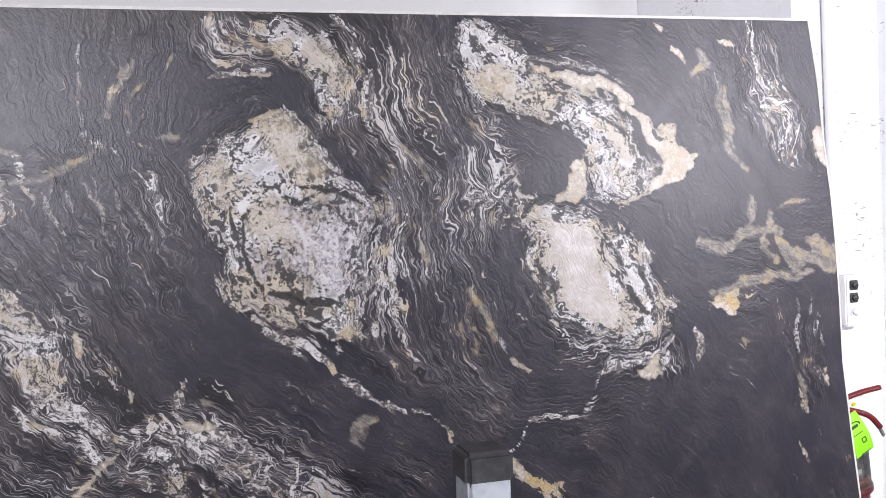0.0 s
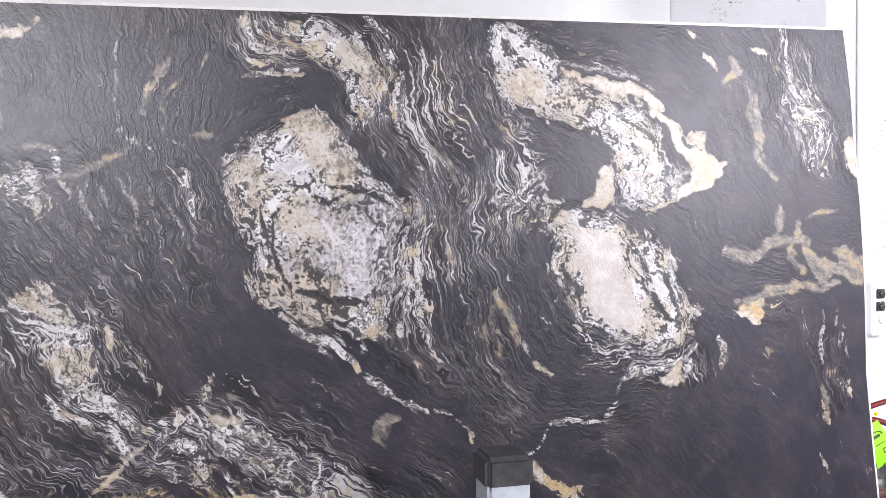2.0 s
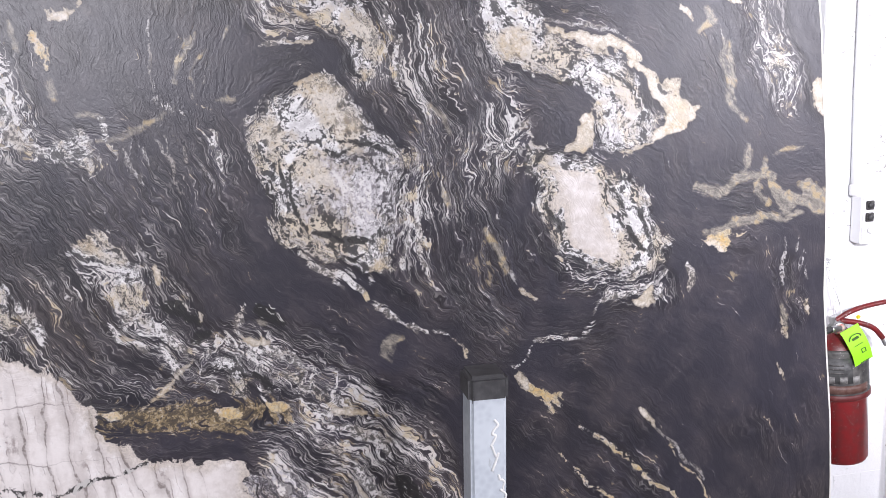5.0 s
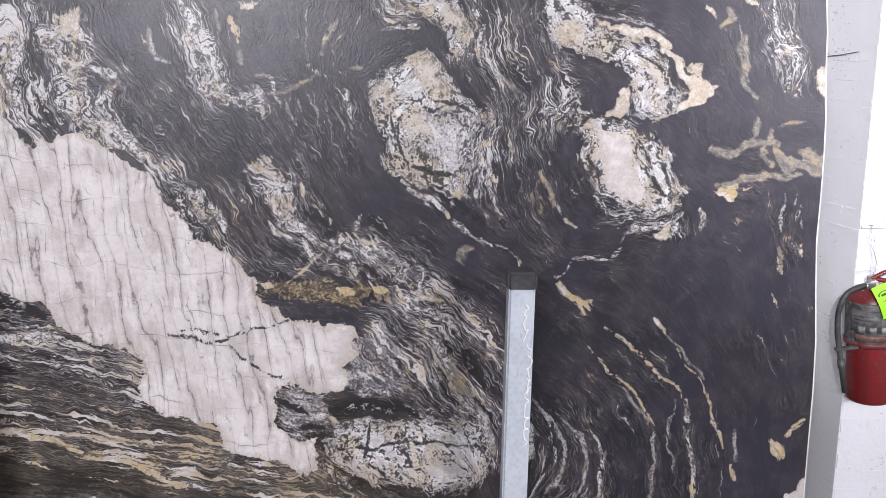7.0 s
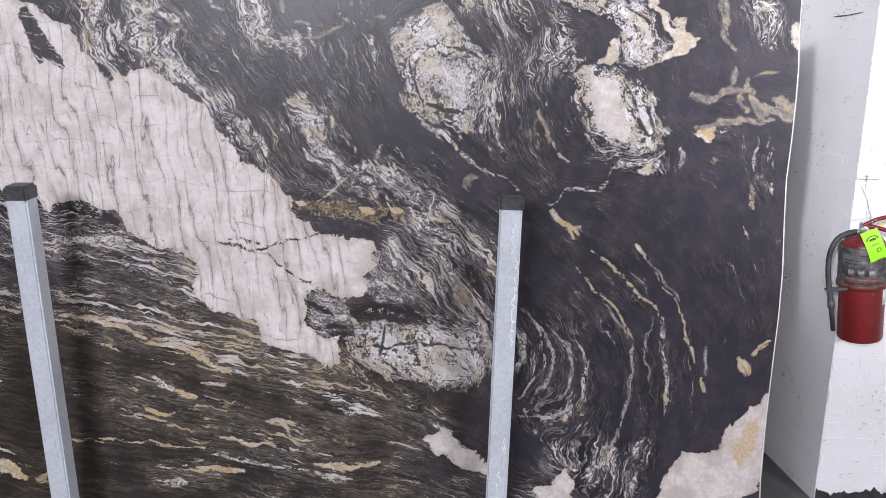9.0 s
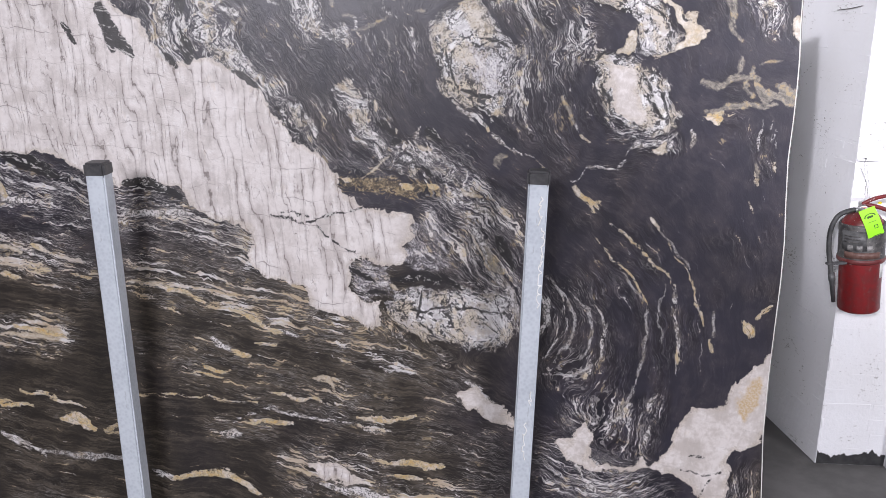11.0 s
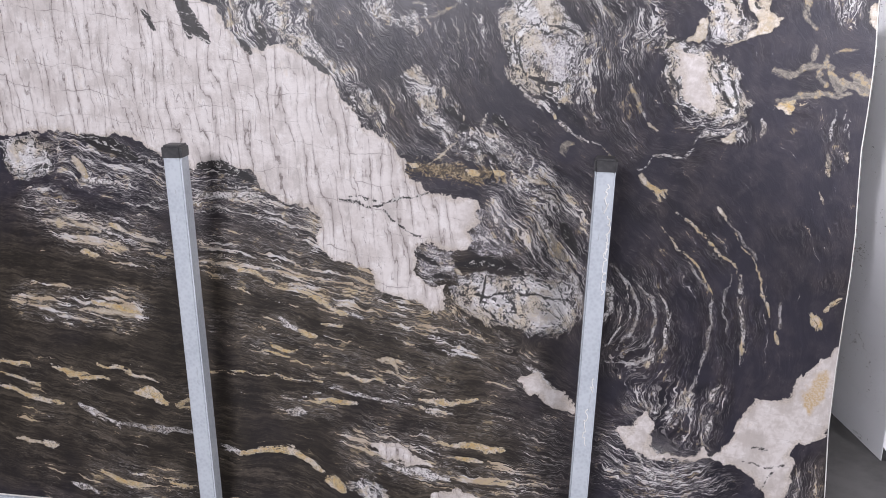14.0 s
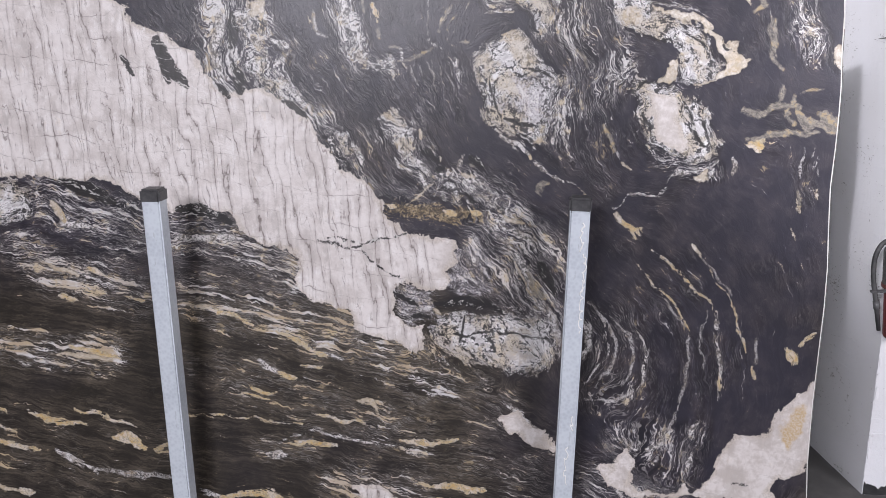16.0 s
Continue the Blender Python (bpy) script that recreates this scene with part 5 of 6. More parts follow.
    s.vein("gold", 0.0151, [(-1.616, -1.178), (-1.509, -1.154), (-1.424, -1.152), (-1.362, -1.19), (-1.316, -1.224)])
    s.vein("gold", 0.0196, [(-1.299, -1.251), (-1.233, -1.294)])
    s.mass("speckle", [(-1.237, -1.268), (-1.153, -1.25), (-1.071, -1.297), (-1.091, -1.343), (-1.174, -1.328)])
    s.vein("gold", 0.0104, [(-2.202, -0.461), (-2.134, -0.47)])
    s.vein("gold", 0.0104, [(-2.172, -0.646), (-1.997, -0.67)])
    s.rich(0.6, 0.061, [(-2.414, -0.659), (-2.217, -0.67), (-2.001, -0.668)])
    s.vein("tan", 0.0104, [(-2.217, -0.674), (-2.019, -0.682)])
    s.vein("gold", 0.0094, [(-2.344, -0.892), (-2.236, -0.928), (-2.121, -0.933)])
    s.vein("gold", 0.0077, [(-2.155, -0.879), (-2.036, -0.904), (-1.925, -0.933)])
    s.vein("gold", 0.0170, [(-2.018, -0.979), (-1.953, -0.974), (-1.907, -1.008)])
    s.vein("gold", 0.0090, [(-1.868, -1.011), (-1.798, -0.985)])
    s.vein("gold", 0.0079, [(-2.569, -0.889), (-2.43, -0.899)])
    s.vein("gold", 0.0064, [(-2.551, -0.938), (-2.391, -0.974)])
    s.vein("gold", 0.0096, [(-2.556, -0.989), (-2.4, -1.027), (-2.306, -1.034)])
    s.vein("gold", 0.0145, [(-2.403, -1.207), (-2.342, -1.216)])
    s.vein("tan", 0.0097, [(-2.505, -1.192), (-2.41, -1.21)])
    s.vein("white", 0.0115, [(-2.243, -1.038), (-2.157, -1.076), (-2.088, -1.12)])
    s.vein("grey", 0.0110, [(-2.092, -1.105), (-1.938, -1.115), (-1.782, -1.116)])
    s.vein("gold", 0.0112, [(-2.172, -1.302), (-2.106, -1.331), (-1.99, -1.346)])
    s.vein("gold", 0.0062, [(-1.905, -1.325), (-1.79, -1.329)])
    s.vein("white", 0.0116, [(-2.289, -1.358), (-2.195, -1.389)])
    s.vein("gold", 0.0077, [(-1.665, -1.372), (-1.574, -1.377)])
    s.vein("gold", 0.0099, [(-1.708, -0.478), (-1.636, -0.491), (-1.555, -0.511), (-1.49, -0.542)])
    s.vein("gold", 0.0098, [(-1.353, -0.581), (-1.289, -0.6)])
    s.vein("white", 0.0068, [(-1.253, -0.626), (-1.169, -0.644)])
    s.vein("gold", 0.0084, [(-1.293, -0.608), (-1.229, -0.637)])
    s.vein("gold", 0.0099, [(-1.396, -0.706), (-1.331, -0.725)])
    s.vein("gold", 0.0074, [(-1.53, -0.755), (-1.479, -0.773), (-1.413, -0.781)])
    s.vein("white", 0.0070, [(-1.467, -0.669), (-1.392, -0.71)])
    s.vein("tan", 0.0113, [(-1.113, -0.791), (-1.073, -0.799), (-1.049, -0.832)])
    s.vein("gold", 0.0071, [(-1.314, -0.67), (-1.25, -0.679)])
    s.vein("gold", 0.0058, [(-1.285, -0.844), (-1.153, -0.866), (-1.049, -0.882)])
    s.vein("gold", 0.0057, [(-1.542, -0.787), (-1.434, -0.803)])
    s.vein("gold", 0.0087, [(-1.317, -0.961), (-1.235, -0.966), (-1.19, -0.965)])
    s.vein("white", 0.0163, [(-1.442, -1.002), (-1.376, -1.01)])
    s.rich(0.5, 0.050, [(-1.442, -0.981), (-1.318, -0.993)])
    s.vein("white", 0.0053, [(-1.4, -0.957), (-1.276, -0.906), (-1.153, -0.939), (-0.988, -0.95)])
    s.vein("gold", 0.0085, [(-0.972, -0.926), (-0.853, -0.939), (-0.771, -0.912)])
    s.vein("gold", 0.0114, [(-0.85, -1.085), (-0.75, -1.088), (-0.667, -1.094)])
    s.vein("gold", 0.0086, [(-0.829, -1.136), (-0.745, -1.142)])
    s.vein("gold", 0.0044, [(-1.649, -0.868), (-1.481, -0.878), (-1.312, -0.889)])
    s.mass("speckle", [(-2.471, -0.069), (-2.342, -0.055), (-2.281, -0.093), (-2.31, -0.182), (-2.397, -0.205), (-2.482, -0.188)])
    s.vein("tan", 0.0129, [(-2.21, -0.13), (-2.178, -0.182)])
    s.vein("gold", 0.0101, [(-2.205, -0.139), (-2.158, -0.191)])
    s.vein("white", 0.0105, [(-2.183, -0.198), (-2.075, -0.206)])
    s.vein("black", 0.0260, [(-2.173, -0.051), (-2.07, -0.077), (-1.986, -0.117)])
    s.vein("black", 0.0215, [(-1.745, -0.135), (-1.645, -0.141), (-1.562, -0.181)])
    s.rich(0.55, 0.074, [(-1.769, -0.223), (-1.587, -0.236), (-1.429, -0.288), (-1.35, -0.343)])
    s.vein("white", 0.0119, [(-1.74, -0.241), (-1.627, -0.227), (-1.523, -0.235)])
    s.rich(0.45, 0.085, [(-2.24, -0.101), (-2.035, -0.173), (-1.871, -0.207)])
    s.rich(0.5, 0.078, [(-2.341, -0.304), (-2.175, -0.378), (-1.924, -0.428)])
    s.vein("tan", 0.0086, [(-2.258, -0.341), (-2.128, -0.378)])
    s.vein("gold", 0.0088, [(-2.088, -0.354), (-2.022, -0.384)])
    s.vein("gold", 0.0073, [(-1.946, -0.449), (-1.88, -0.468)])
    s.rich(0.5, 0.092, [(-1.675, -0.437), (-1.473, -0.487), (-1.233, -0.555), (-1.035, -0.604), (-0.877, -0.695)])
    s.rich(0.35, 0.114, [(-1.438, -0.77), (-1.153, -0.835), (-0.913, -0.901)])
    s.rich(0.22, 0.169, [(-2.353, -1.002), (-2.091, -1.094), (-1.83, -1.14)])
    s.rich(0.3, 0.078, [(-1.685, -0.702), (-1.437, -0.708)])
    s.rich(0.35, 0.105, [(-2.152, -1.346), (-1.884, -1.346)])
    s.rich(0.42, 0.091, [(-0.799, -0.731), (-0.642, -0.801)])
    s.rich(0.3, 0.081, [(-0.793, -0.976), (-0.517, -1.038)])
    s.rich(0.45, 0.081, [(-0.786, -1.25), (-0.532, -1.165)])
    s.rich(0.5, 0.096, [(-1.153, -1.13), (-0.909, -1.153)])
    s.grain([(-2.464, -0.228), (-2.252, -0.26), (-1.937, -0.288), (-1.632, -0.375), (-1.232, -0.495), (-0.937, -0.599)])
    s.grain([(-2.484, -0.453), (-2.161, -0.479), (-1.845, -0.526)])
    s.grain([(-2.502, -0.643), (-2.173, -0.667), (-1.853, -0.691), (-1.54, -0.714)])
    s.grain([(-1.639, -0.576), (-1.233, -0.676), (-0.836, -0.814)])
    s.grain([(-2.519, -0.837), (-2.19, -0.903), (-1.867, -0.99)])
    s.grain([(-1.646, -0.783), (-1.234, -0.84), (-0.834, -0.917)])
    s.grain([(-2.537, -1.037), (-2.202, -1.08), (-1.808, -1.138)])
    s.grain([(-1.653, -0.996), (-1.235, -0.945)])
    s.grain([(-2.56, -1.288), (-2.219, -1.329), (-1.817, -1.34)])
    s.grain([(-1.616, -1.189), (-1.361, -1.169), (-1.153, -1.282)])
    s.grain([(-1.031, -1.078), (-0.733, -1.013), (-0.438, -1.073)])
    s.grain([(-2.326, -0.124), (-2.133, -0.079), (-1.93, -0.15)])
    s.grain([(-0.866, -1.323), (-0.627, -1.237), (-0.433, -1.199)])
    s.grain([(-0.717, -0.213), (-0.642, -0.257), (-0.573, -0.348), (-0.515, -0.421), (-0.459, -0.514), (-0.437, -0.63)])
    s.grain([(-0.653, -0.183), (-0.569, -0.226), (-0.492, -0.307), (-0.442, -0.399), (-0.39, -0.53)])
    s.grain([(-0.698, -0.24), (-0.63, -0.332), (-0.58, -0.425), (-0.492, -0.516)])
    s.vein("white", 0.0071, [(-0.623, -0.174), (-0.58, -0.184), (-0.542, -0.207), (-0.504, -0.246)])
    s.vein("white", 0.0047, [(-0.658, -0.216), (-0.609, -0.248), (-0.581, -0.296), (-0.549, -0.357), (-0.516, -0.402), (-0.47, -0.473), (-0.448, -0.537)])
    s.vein("tan", 0.0046, [(-0.601, -0.265), (-0.565, -0.32), (-0.541, -0.375), (-0.506, -0.417)])
    s.vein("grey", 0.0038, [(-0.679, -0.243), (-0.631, -0.285), (-0.598, -0.34), (-0.562, -0.408), (-0.507, -0.475)])
    s.vein("grey", 0.0037, [(-0.492, -0.316), (-0.462, -0.332), (-0.444, -0.361)])
    s.rich(0.5, 0.075, [(-0.68, -0.221), (-0.603, -0.312), (-0.524, -0.422), (-0.463, -0.534)])
    s.vein("white", 0.0064, [(-0.352, -0.471), (-0.335, -0.518), (-0.34, -0.566), (-0.327, -0.6)])
    s.fault([(-1.058, -0.089), (-0.963, -0.119), (-0.794, -0.132), (-0.627, -0.145)])
    s.fault([(-0.363, -0.684), (-0.339, -0.781), (-0.277, -0.897), (-0.234, -0.975)])
    s.fault([(-0.234, -0.975), (-0.06, -1.064), (0.05, -1.055)])
    s.fault([(-0.459, -0.631), (-0.645, -0.721), (-0.878, -0.625)])
    s.fault([(-1.716, 0.414), (-1.636, 0.451), (-1.594, 0.56)])
    s.grain([(-0.452, 0.504), (-0.445, 0.427), (-0.382, 0.386), (-0.376, 0.323), (-0.392, 0.268), (-0.401, 0.216), (-0.384, 0.133)])
    s.grain([(-0.286, 0.431), (-0.264, 0.383), (-0.282, 0.321), (-0.255, 0.249), (-0.239, 0.167)])
    s.grain([(-0.15, 0.326), (-0.222, 0.312), (-0.27, 0.277)])
    s.grain([(-0.294, 0.431), (-0.207, 0.398), (-0.133, 0.358)])
    s.grain([(-0.368, 0.502), (-0.334, 0.422), (-0.329, 0.331), (-0.336, 0.249), (-0.325, 0.155)])
    s.fault([(-0.146, 0.344), (-0.241, 0.346), (-0.282, 0.335)])
    s.mass("gold", [(0.322, -0.777), (0.369, -0.737), (0.389, -0.772), (0.362, -0.832), (0.324, -0.883), (0.302, -0.855)])


def slab_face(parent):
    s = Stone(0.405 - SLAB_W, 0.405, SLAB_BOTTOM, SLAB_TOP, CELL)
    draw_stone(s)
    fields = s.finish()
    edge = np.interp(s.v, [v for v, _ in RIGHT], [u for _, u in RIGHT]) + 0.0006 * np.interp(s.v, np.linspace(-2, 1, 240), np.random.default_rng(3).standard_normal(240))
    near = np.clip((s.U - 0.2) / 0.205, 0, 1) ** 2
    x = s.U + near * (edge[:, None] - 0.405)
    ny, nx = x.shape
    co = np.stack([x, np.zeros_like(x), s.V], -1).reshape(-1, 3).astype(np.float32)
    idx = np.arange(ny * nx, dtype=np.int32).reshape(ny, nx)
    quads = np.stack([idx[:-1, :-1], idx[:-1, 1:], idx[1:, 1:], idx[1:, :-1]], -1).reshape(-1, 4)
    me = bpy.data.meshes.new("polished_face")
    me.vertices.add(len(co))
    me.vertices.foreach_set("co", co.ravel())
    me.loops.add(quads.size)
    me.loops.foreach_set("vertex_index", quads.ravel())
    me.polygons.add(len(quads))
    me.polygons.foreach_set("loop_start", np.arange(0, quads.size, 4, dtype=np.int32))
    me.update()
    for name, values in fields.items():
        me.attributes.new(name, "FLOAT", "POINT").data.foreach_set("value", np.ascontiguousarray(values, np.float32).ravel())
    me.materials.append(GRANITE)
    ob = new("polished_face", me)
    ob.parent = parent
    return ob


def slab_body(thick, left, bottom, top, shift=0.0):
    """The raw slab behind its face, with the same uneven end."""
    bm = bmesh.new()
    n = 90
    rng = random.Random(5)
    rows = []
    for i in range(n + 1):
        v = bottom + (top - bottom) * i / n
        u = float(np.interp(v, [a for a, _ in RIGHT], [b for _, b in RIGHT])) + shift
        d = [rng.uniform(-0.0018, 0.0018) for _ in range(3)]
        rows.append([bm.verts.new(p) for p in ((left, 0.0012, v), (u - 0.001, 0.0012, v), (u - 0.001 + d[0], 0.006, v), (u - 0.003 + d[1], thick * 0.6, v), (u + 0.001 + d[2], thick, v), (left, thick, v))])
    for a, b in zip(rows, rows[1:]):
        for k in range(6):
            m = (k + 1) % 6
            bm.faces.new((a[k], a[m], b[m], b[k]))
    bm.faces.new(rows[0][::-1])
    bm.faces.new(rows[-1])
    return bm


def rim(thick, at, shift, wide):
    """A pale resin line along the slab's end."""
    bm = bmesh.new()
    n = 140
    rng = random.Random(int(at * 9000))
    rows = []
    for i in range(n + 1):
        v = SLAB_BOTTOM + (SLAB_TOP - SLAB_BOTTOM) * i / n
        u = float(np.interp(v, [a for a, _ in RIGHT], [b for _, b in RIGHT])) + shift
        w = wide * rng.uniform(0.96, 1.04)
        rows.append([bm.verts.new(p) for p in ((u - 0.0014, at - w, v), (u + 0.002, at - w, v), (u + 0.002, at + w, v), (u - 0.0014, at + w, v))])
    for a, b in zip(rows, rows[1:]):
        for k in range(4):
            m = (k + 1) % 4
            bm.faces.new((a[k], a[m], b[m], b[k]))
    bm.faces.new(rows[0][::-1])
    bm.faces.new(rows[-1])
    return bm


HEIGHT = 1.46
slab = tagged(new("granite_slab"), "black granite slab with white quartz and gold veins leaning on a rack", "stone slab")
slab.matrix_world = pose(0, 0, HEIGHT, -LEAN)
slab_face(slab)
part("slab_body", slab_body(0.021, 0.405 - SLAB_W, SLAB_BOTTOM, SLAB_TOP), STONE_EDGE, slab, "raw sawn back and edges")
part("resin_edge", rim(0.021, 0.0022, 0.0, 0.003), RESIN, slab, "pale resin line along the end")
part("resin_edge", rim(0.021, 0.0195, 0.0, 0.0022), RESIN, slab, "pale resin line along the end")
part("top_edge", span(0.405 - SLAB_W, -0.0005, SLAB_TOP - 0.004, 0.391, 0.0215, SLAB_TOP + 0.002, 0.001), RESIN, slab, "pale sawn top edge")
part("bottom_edge", span(0.405 - SLAB_W, -0.0012, SLAB_BOTTOM - 0.003, 0.403, 0.0215, SLAB_BOTTOM + 0.003, 0.001), RESIN, slab, "pale sawn bottom edge")

behind = tagged(new("stone_slab_behind"), "second dark stone slab leaning behind the granite slab", "stone slab")
behind.matrix_world = pose(0, 0, HEIGHT, -LEAN) @ pose(0, 0.06, 0)
part("slab_body", slab_body(0.02, -2.6, SLAB_BOTTOM, 0.47, 0.024), DARK_STONE, behind)


# ---- rack posts ----
def rack_post(x, lean_y, top):
    post = tagged(new("rack_post"), "square galvanised steel rack post with a black plastic cap", "post", "rack posts in front of the slab")
    post.matrix_world = pose(x, -0.222, 0, 0, lean_y, 0)
    tube_w, cap_w = 0.060, 0.067
    bm = box(tube_w, tube_w, top - 0.02, (0, 0, (top - 0.02) / 2 + 0.002), 0.005, 3)
    part("tube", bm, STEEL, post)
    bm = box(cap_w, cap_w, 0.046, (0, 0, top - 0.023), 0.007, 3)
    part("cap", bm, BLACK_PLASTIC, post, "black plastic end cap")
    return post


rack_post(-0.417, 1.35, 1.436)
rack_post(-1.697, -1.35, 1.434)
base = tagged(new("slab_rack"), "low galvanised steel rack carrying the leaning slabs", "rack")
part("beam", span(-2.85, -0.14, 0.0, 0.35, -0.1, 0.026, 0.003), STEEL, base)


# ---- fire extinguisher on the pier ----
def fire_extinguisher():
    top = tagged(new("fire_extinguisher"), "dusty red fire extinguisher with lime tag hanging on white brick", "fire extinguisher")
    top.matrix_world = pose(0.927, 0.622, 0.741, 0, -4.6, 0)
    part("cylinder", lathe([(0.066, 0.0), (0.074, 0.004), (0.078, 0.012), (0.078, 0.34), (0.074, 0.362), (0.058, 0.385), (0.03, 0.4), (0.024, 0.405)]), RED, top, "dusty red enamel cylinder", True)
    part("sleeve", lathe([(0.0795, 0.212), (0.085, 0.216), (0.086, 0.225), (0.0845, 0.232), (0.084, 0.352), (0.0815, 0.36), (0.079, 0.36), (0.079, 0.214)]), LABEL_GREY, top, "black printed sleeve, dusty and scuffed", True)
    part("seam_ring", lathe([(0.084, 0.206), (0.0885, 0.21), (0.0885, 0.222), (0.085, 0.226)]), simple("dark_red_plastic", (0.12, 0.02, 0.02), (0.2, 0.08, 0.07), 50, 0.45), top, "dark red rolled seam", True)

    def wrapped(name, a0, a1, z0, z1, r, mat, label):
        bm = bmesh.new()
        n = 14
        rows = []
        for i in range(n + 1):
            a = radians(a0 + (a1 - a0) * i / n)
            rows.append([bm.verts.new((rr * math.cos(a), rr * math.sin(a), z)) for rr, z in ((r, z0), (r, z1), (r - 0.002, z1), (r - 0.002, z0))])
        for a, b in zip(rows, rows[1:]):
            for q in range(4):
                bm.faces.new((a[q], b[q], b[(q + 1) % 4], a[(q + 1) % 4]))
        bm.faces.new(rows[0])
        bm.faces.new(rows[-1][::-1])
        return part(name, bm, mat, top, label, True)

    wrapped("label", 195, 262, 0.262, 0.338, 0.0858, LABEL_DARK, "black printed label")
    wrapped("label", 205, 300, 0.23, 0.255, 0.0858, simple("brown_label", (0.1, 0.045, 0.035), (0.2, 0.12, 0.1), 90, 0.5), "brown printed label")
    for a in (215, 238, 262):
        wrapped("pictogram", a, a + 14, 0.262, 0.283, 0.0868, LABEL_PALE, "worn pale pictogram square")
    for z in (0.292, 0.304, 0.316):
        wrapped("text_bar", 205, 246, z, z + 0.004, 0.0868, LABEL_GREY, "grey bar of small print")
    wrapped("sticker", 310, 338, 0.145, 0.2, 0.0792, PAPER, "white paper sticker")
    part("neck", lathe([(0.022, 0.4), (0.024, 0.412), (0.019, 0.416), (0.019, 0.436), (0.012, 0.44)], 20), CHROME, top, "dull metal valve", True)
    g = lathe([(0.017, 0), (0.02, 0.003), (0.02, 0.011), (0.016, 0.013)], 24)
    bmesh.ops.transform(g, matrix=pose(-0.012, -0.02, 0.412, 90), verts=g.verts)
    gauge = part("gauge", g, CHROME, top, "round pressure gauge", True)
    g = lathe([(0.0145, 0.0), (0.0145, 0.0015)], 24)
    bmesh.ops.transform(g, matrix=pose(-0.012, -0.033, 0.412, 90), verts=g.verts)
    part("dial", g, simple("gauge_dial", (0.5, 0.12, 0.1), (0.6, 0.5, 0.45), 70, 0.4), gauge, "red and white dial")
    part("carry_handle", tube([(-0.01, -0.01, 0.43), (0.03, -0.02, 0.452), (0.08, -0.025, 0.462), (0.14, -0.03, 0.466)], 0.0075), RED, top, "red carry handle", True)
    part("lever", tube([(0.0, -0.015, 0.43), (0.05, -0.03, 0.418), (0.095, -0.035, 0.395), (0.125, -0.035, 0.36)], 0.008), RED, top, "red squeeze lever", True)
    part("lever_end", tube([(0.118, -0.035, 0.368), (0.134, -0.035, 0.335)], 0.005), CHROME, top, "bare metal lever tip", True)
    part("pin_seal", box(0.014, 0.007, 0.011, (0.045, -0.036, 0.438), 0.003), YELLOW, top, "yellow plastic seal")
    part("hose", tube([(-0.015, -0.03, 0.413), (-0.06, -0.04, 0.416), (-0.108, -0.045, 0.398), (-0.134, -0.045, 0.345), (-0.138, -0.045, 0.27), (-0.13, -0.045, 0.2), (-0.124, -0.045, 0.16)], 0.0095, 12), RUBBER, top, "dusty black rubber hose", True)
    part("hose_ferrule", tube([(-0.012, -0.03, 0.413), (-0.045, -0.038, 0.416)], 0.0105), CHROME, top, "crimped metal ferrule", True)
    n = lathe([(0.0125, 0), (0.0125, 0.03), (0.0095, 0.034), (0.0075, 0.12)], 16)
    bmesh.ops.transform(n, matrix=pose(-0.125, -0.045, 0.17, 180, 0, 0) @ pose(0, 0, 0, 0, 6, 0), verts=n.verts)
    part("nozzle", n, BLACK_PLASTIC, top, "tapered black nozzle", True)
    part("hose_clip", span(-0.147, -0.056, 0.205, -0.07, -0.036, 0.214, 0.002), BLACK_PLASTIC, top, "black strap clip")

    # service tag: a bent lime sheet
    bm = bmesh.new()
    w, h, nx, nz = 0.06, 0.11, 4, 10
    grid = {}
    for side in (0, 1):
        for i in range(nx + 1):
            for j in range(nz + 1):
                t = j / nz
                grid[side, i, j] = bm.verts.new(((i / nx - 0.5) * w, -0.012 * math.sin(math.pi * t) + side * 0.0008 - 0.012 * t, -h * t))
    for i in range(nx):
        for j in range(nz):
            bm.faces.new((grid[0, i, j], grid[0, i + 1, j], grid[0, i + 1, j + 1], grid[0, i, j + 1]))
            bm.faces.new((grid[1, i, j + 1], grid[1, i + 1, j + 1], grid[1, i + 1, j], grid[1, i, j]))
    place = pose(-0.022, -0.085, 0.43, 0, -20, 0)
    bmesh.ops.transform(bm, matrix=place, verts=bm.verts)
    tag = part("service_tag", bm, LIME, top, "bright lime service tag", True)

    def mark(name, x, z, sx, sz, label):
        t = -z / h
        return part(name, (lambda b: (bmesh.ops.transform(b, matrix=place, verts=b.verts), b)[1])(box(sx, 0.0008, sz, (x, -0.012 * math.sin(math.pi * t) - 0.012 * t - 0.0012, z))), INK, tag, label)

    ring = bmesh.new()
    for i in range(28):
        a, b = 2 * math.pi * i / 28, 2 * math.pi * (i + 1) / 28
        y = -0.0128
        q = [ring.verts.new((r * 1.25 * math.cos(c), y, -0.03 + r * 0.8 * math.sin(c))) for r, c in ((0.017, a), (0.017, b), (0.0135, b), (0.0135, a))]
        ring.faces.new(q)
    bmesh.ops.transform(ring, matrix=place, verts=ring.verts)
    part("printed_seal", ring, INK, tag, "dark oval stamp ring")
    mark("stamp_core", 0, -0.03, 0.022, 0.008, "dark stamp core")
    mark("square_mark", 0.008, -0.077, 0.012, 0.002, "square printed mark")
    mark("square_mark", 0.008, -0.065, 0.012, 0.002, "square printed mark")
    mark("square_mark", 0.002, -0.071, 0.002, 0.012, "square printed mark")
    mark("square_mark", 0.014, -0.071, 0.002, 0.012, "square printed mark")
    mark("text_bar", 0.004, -0.107, 0.03, 0.002, "bar of small print")
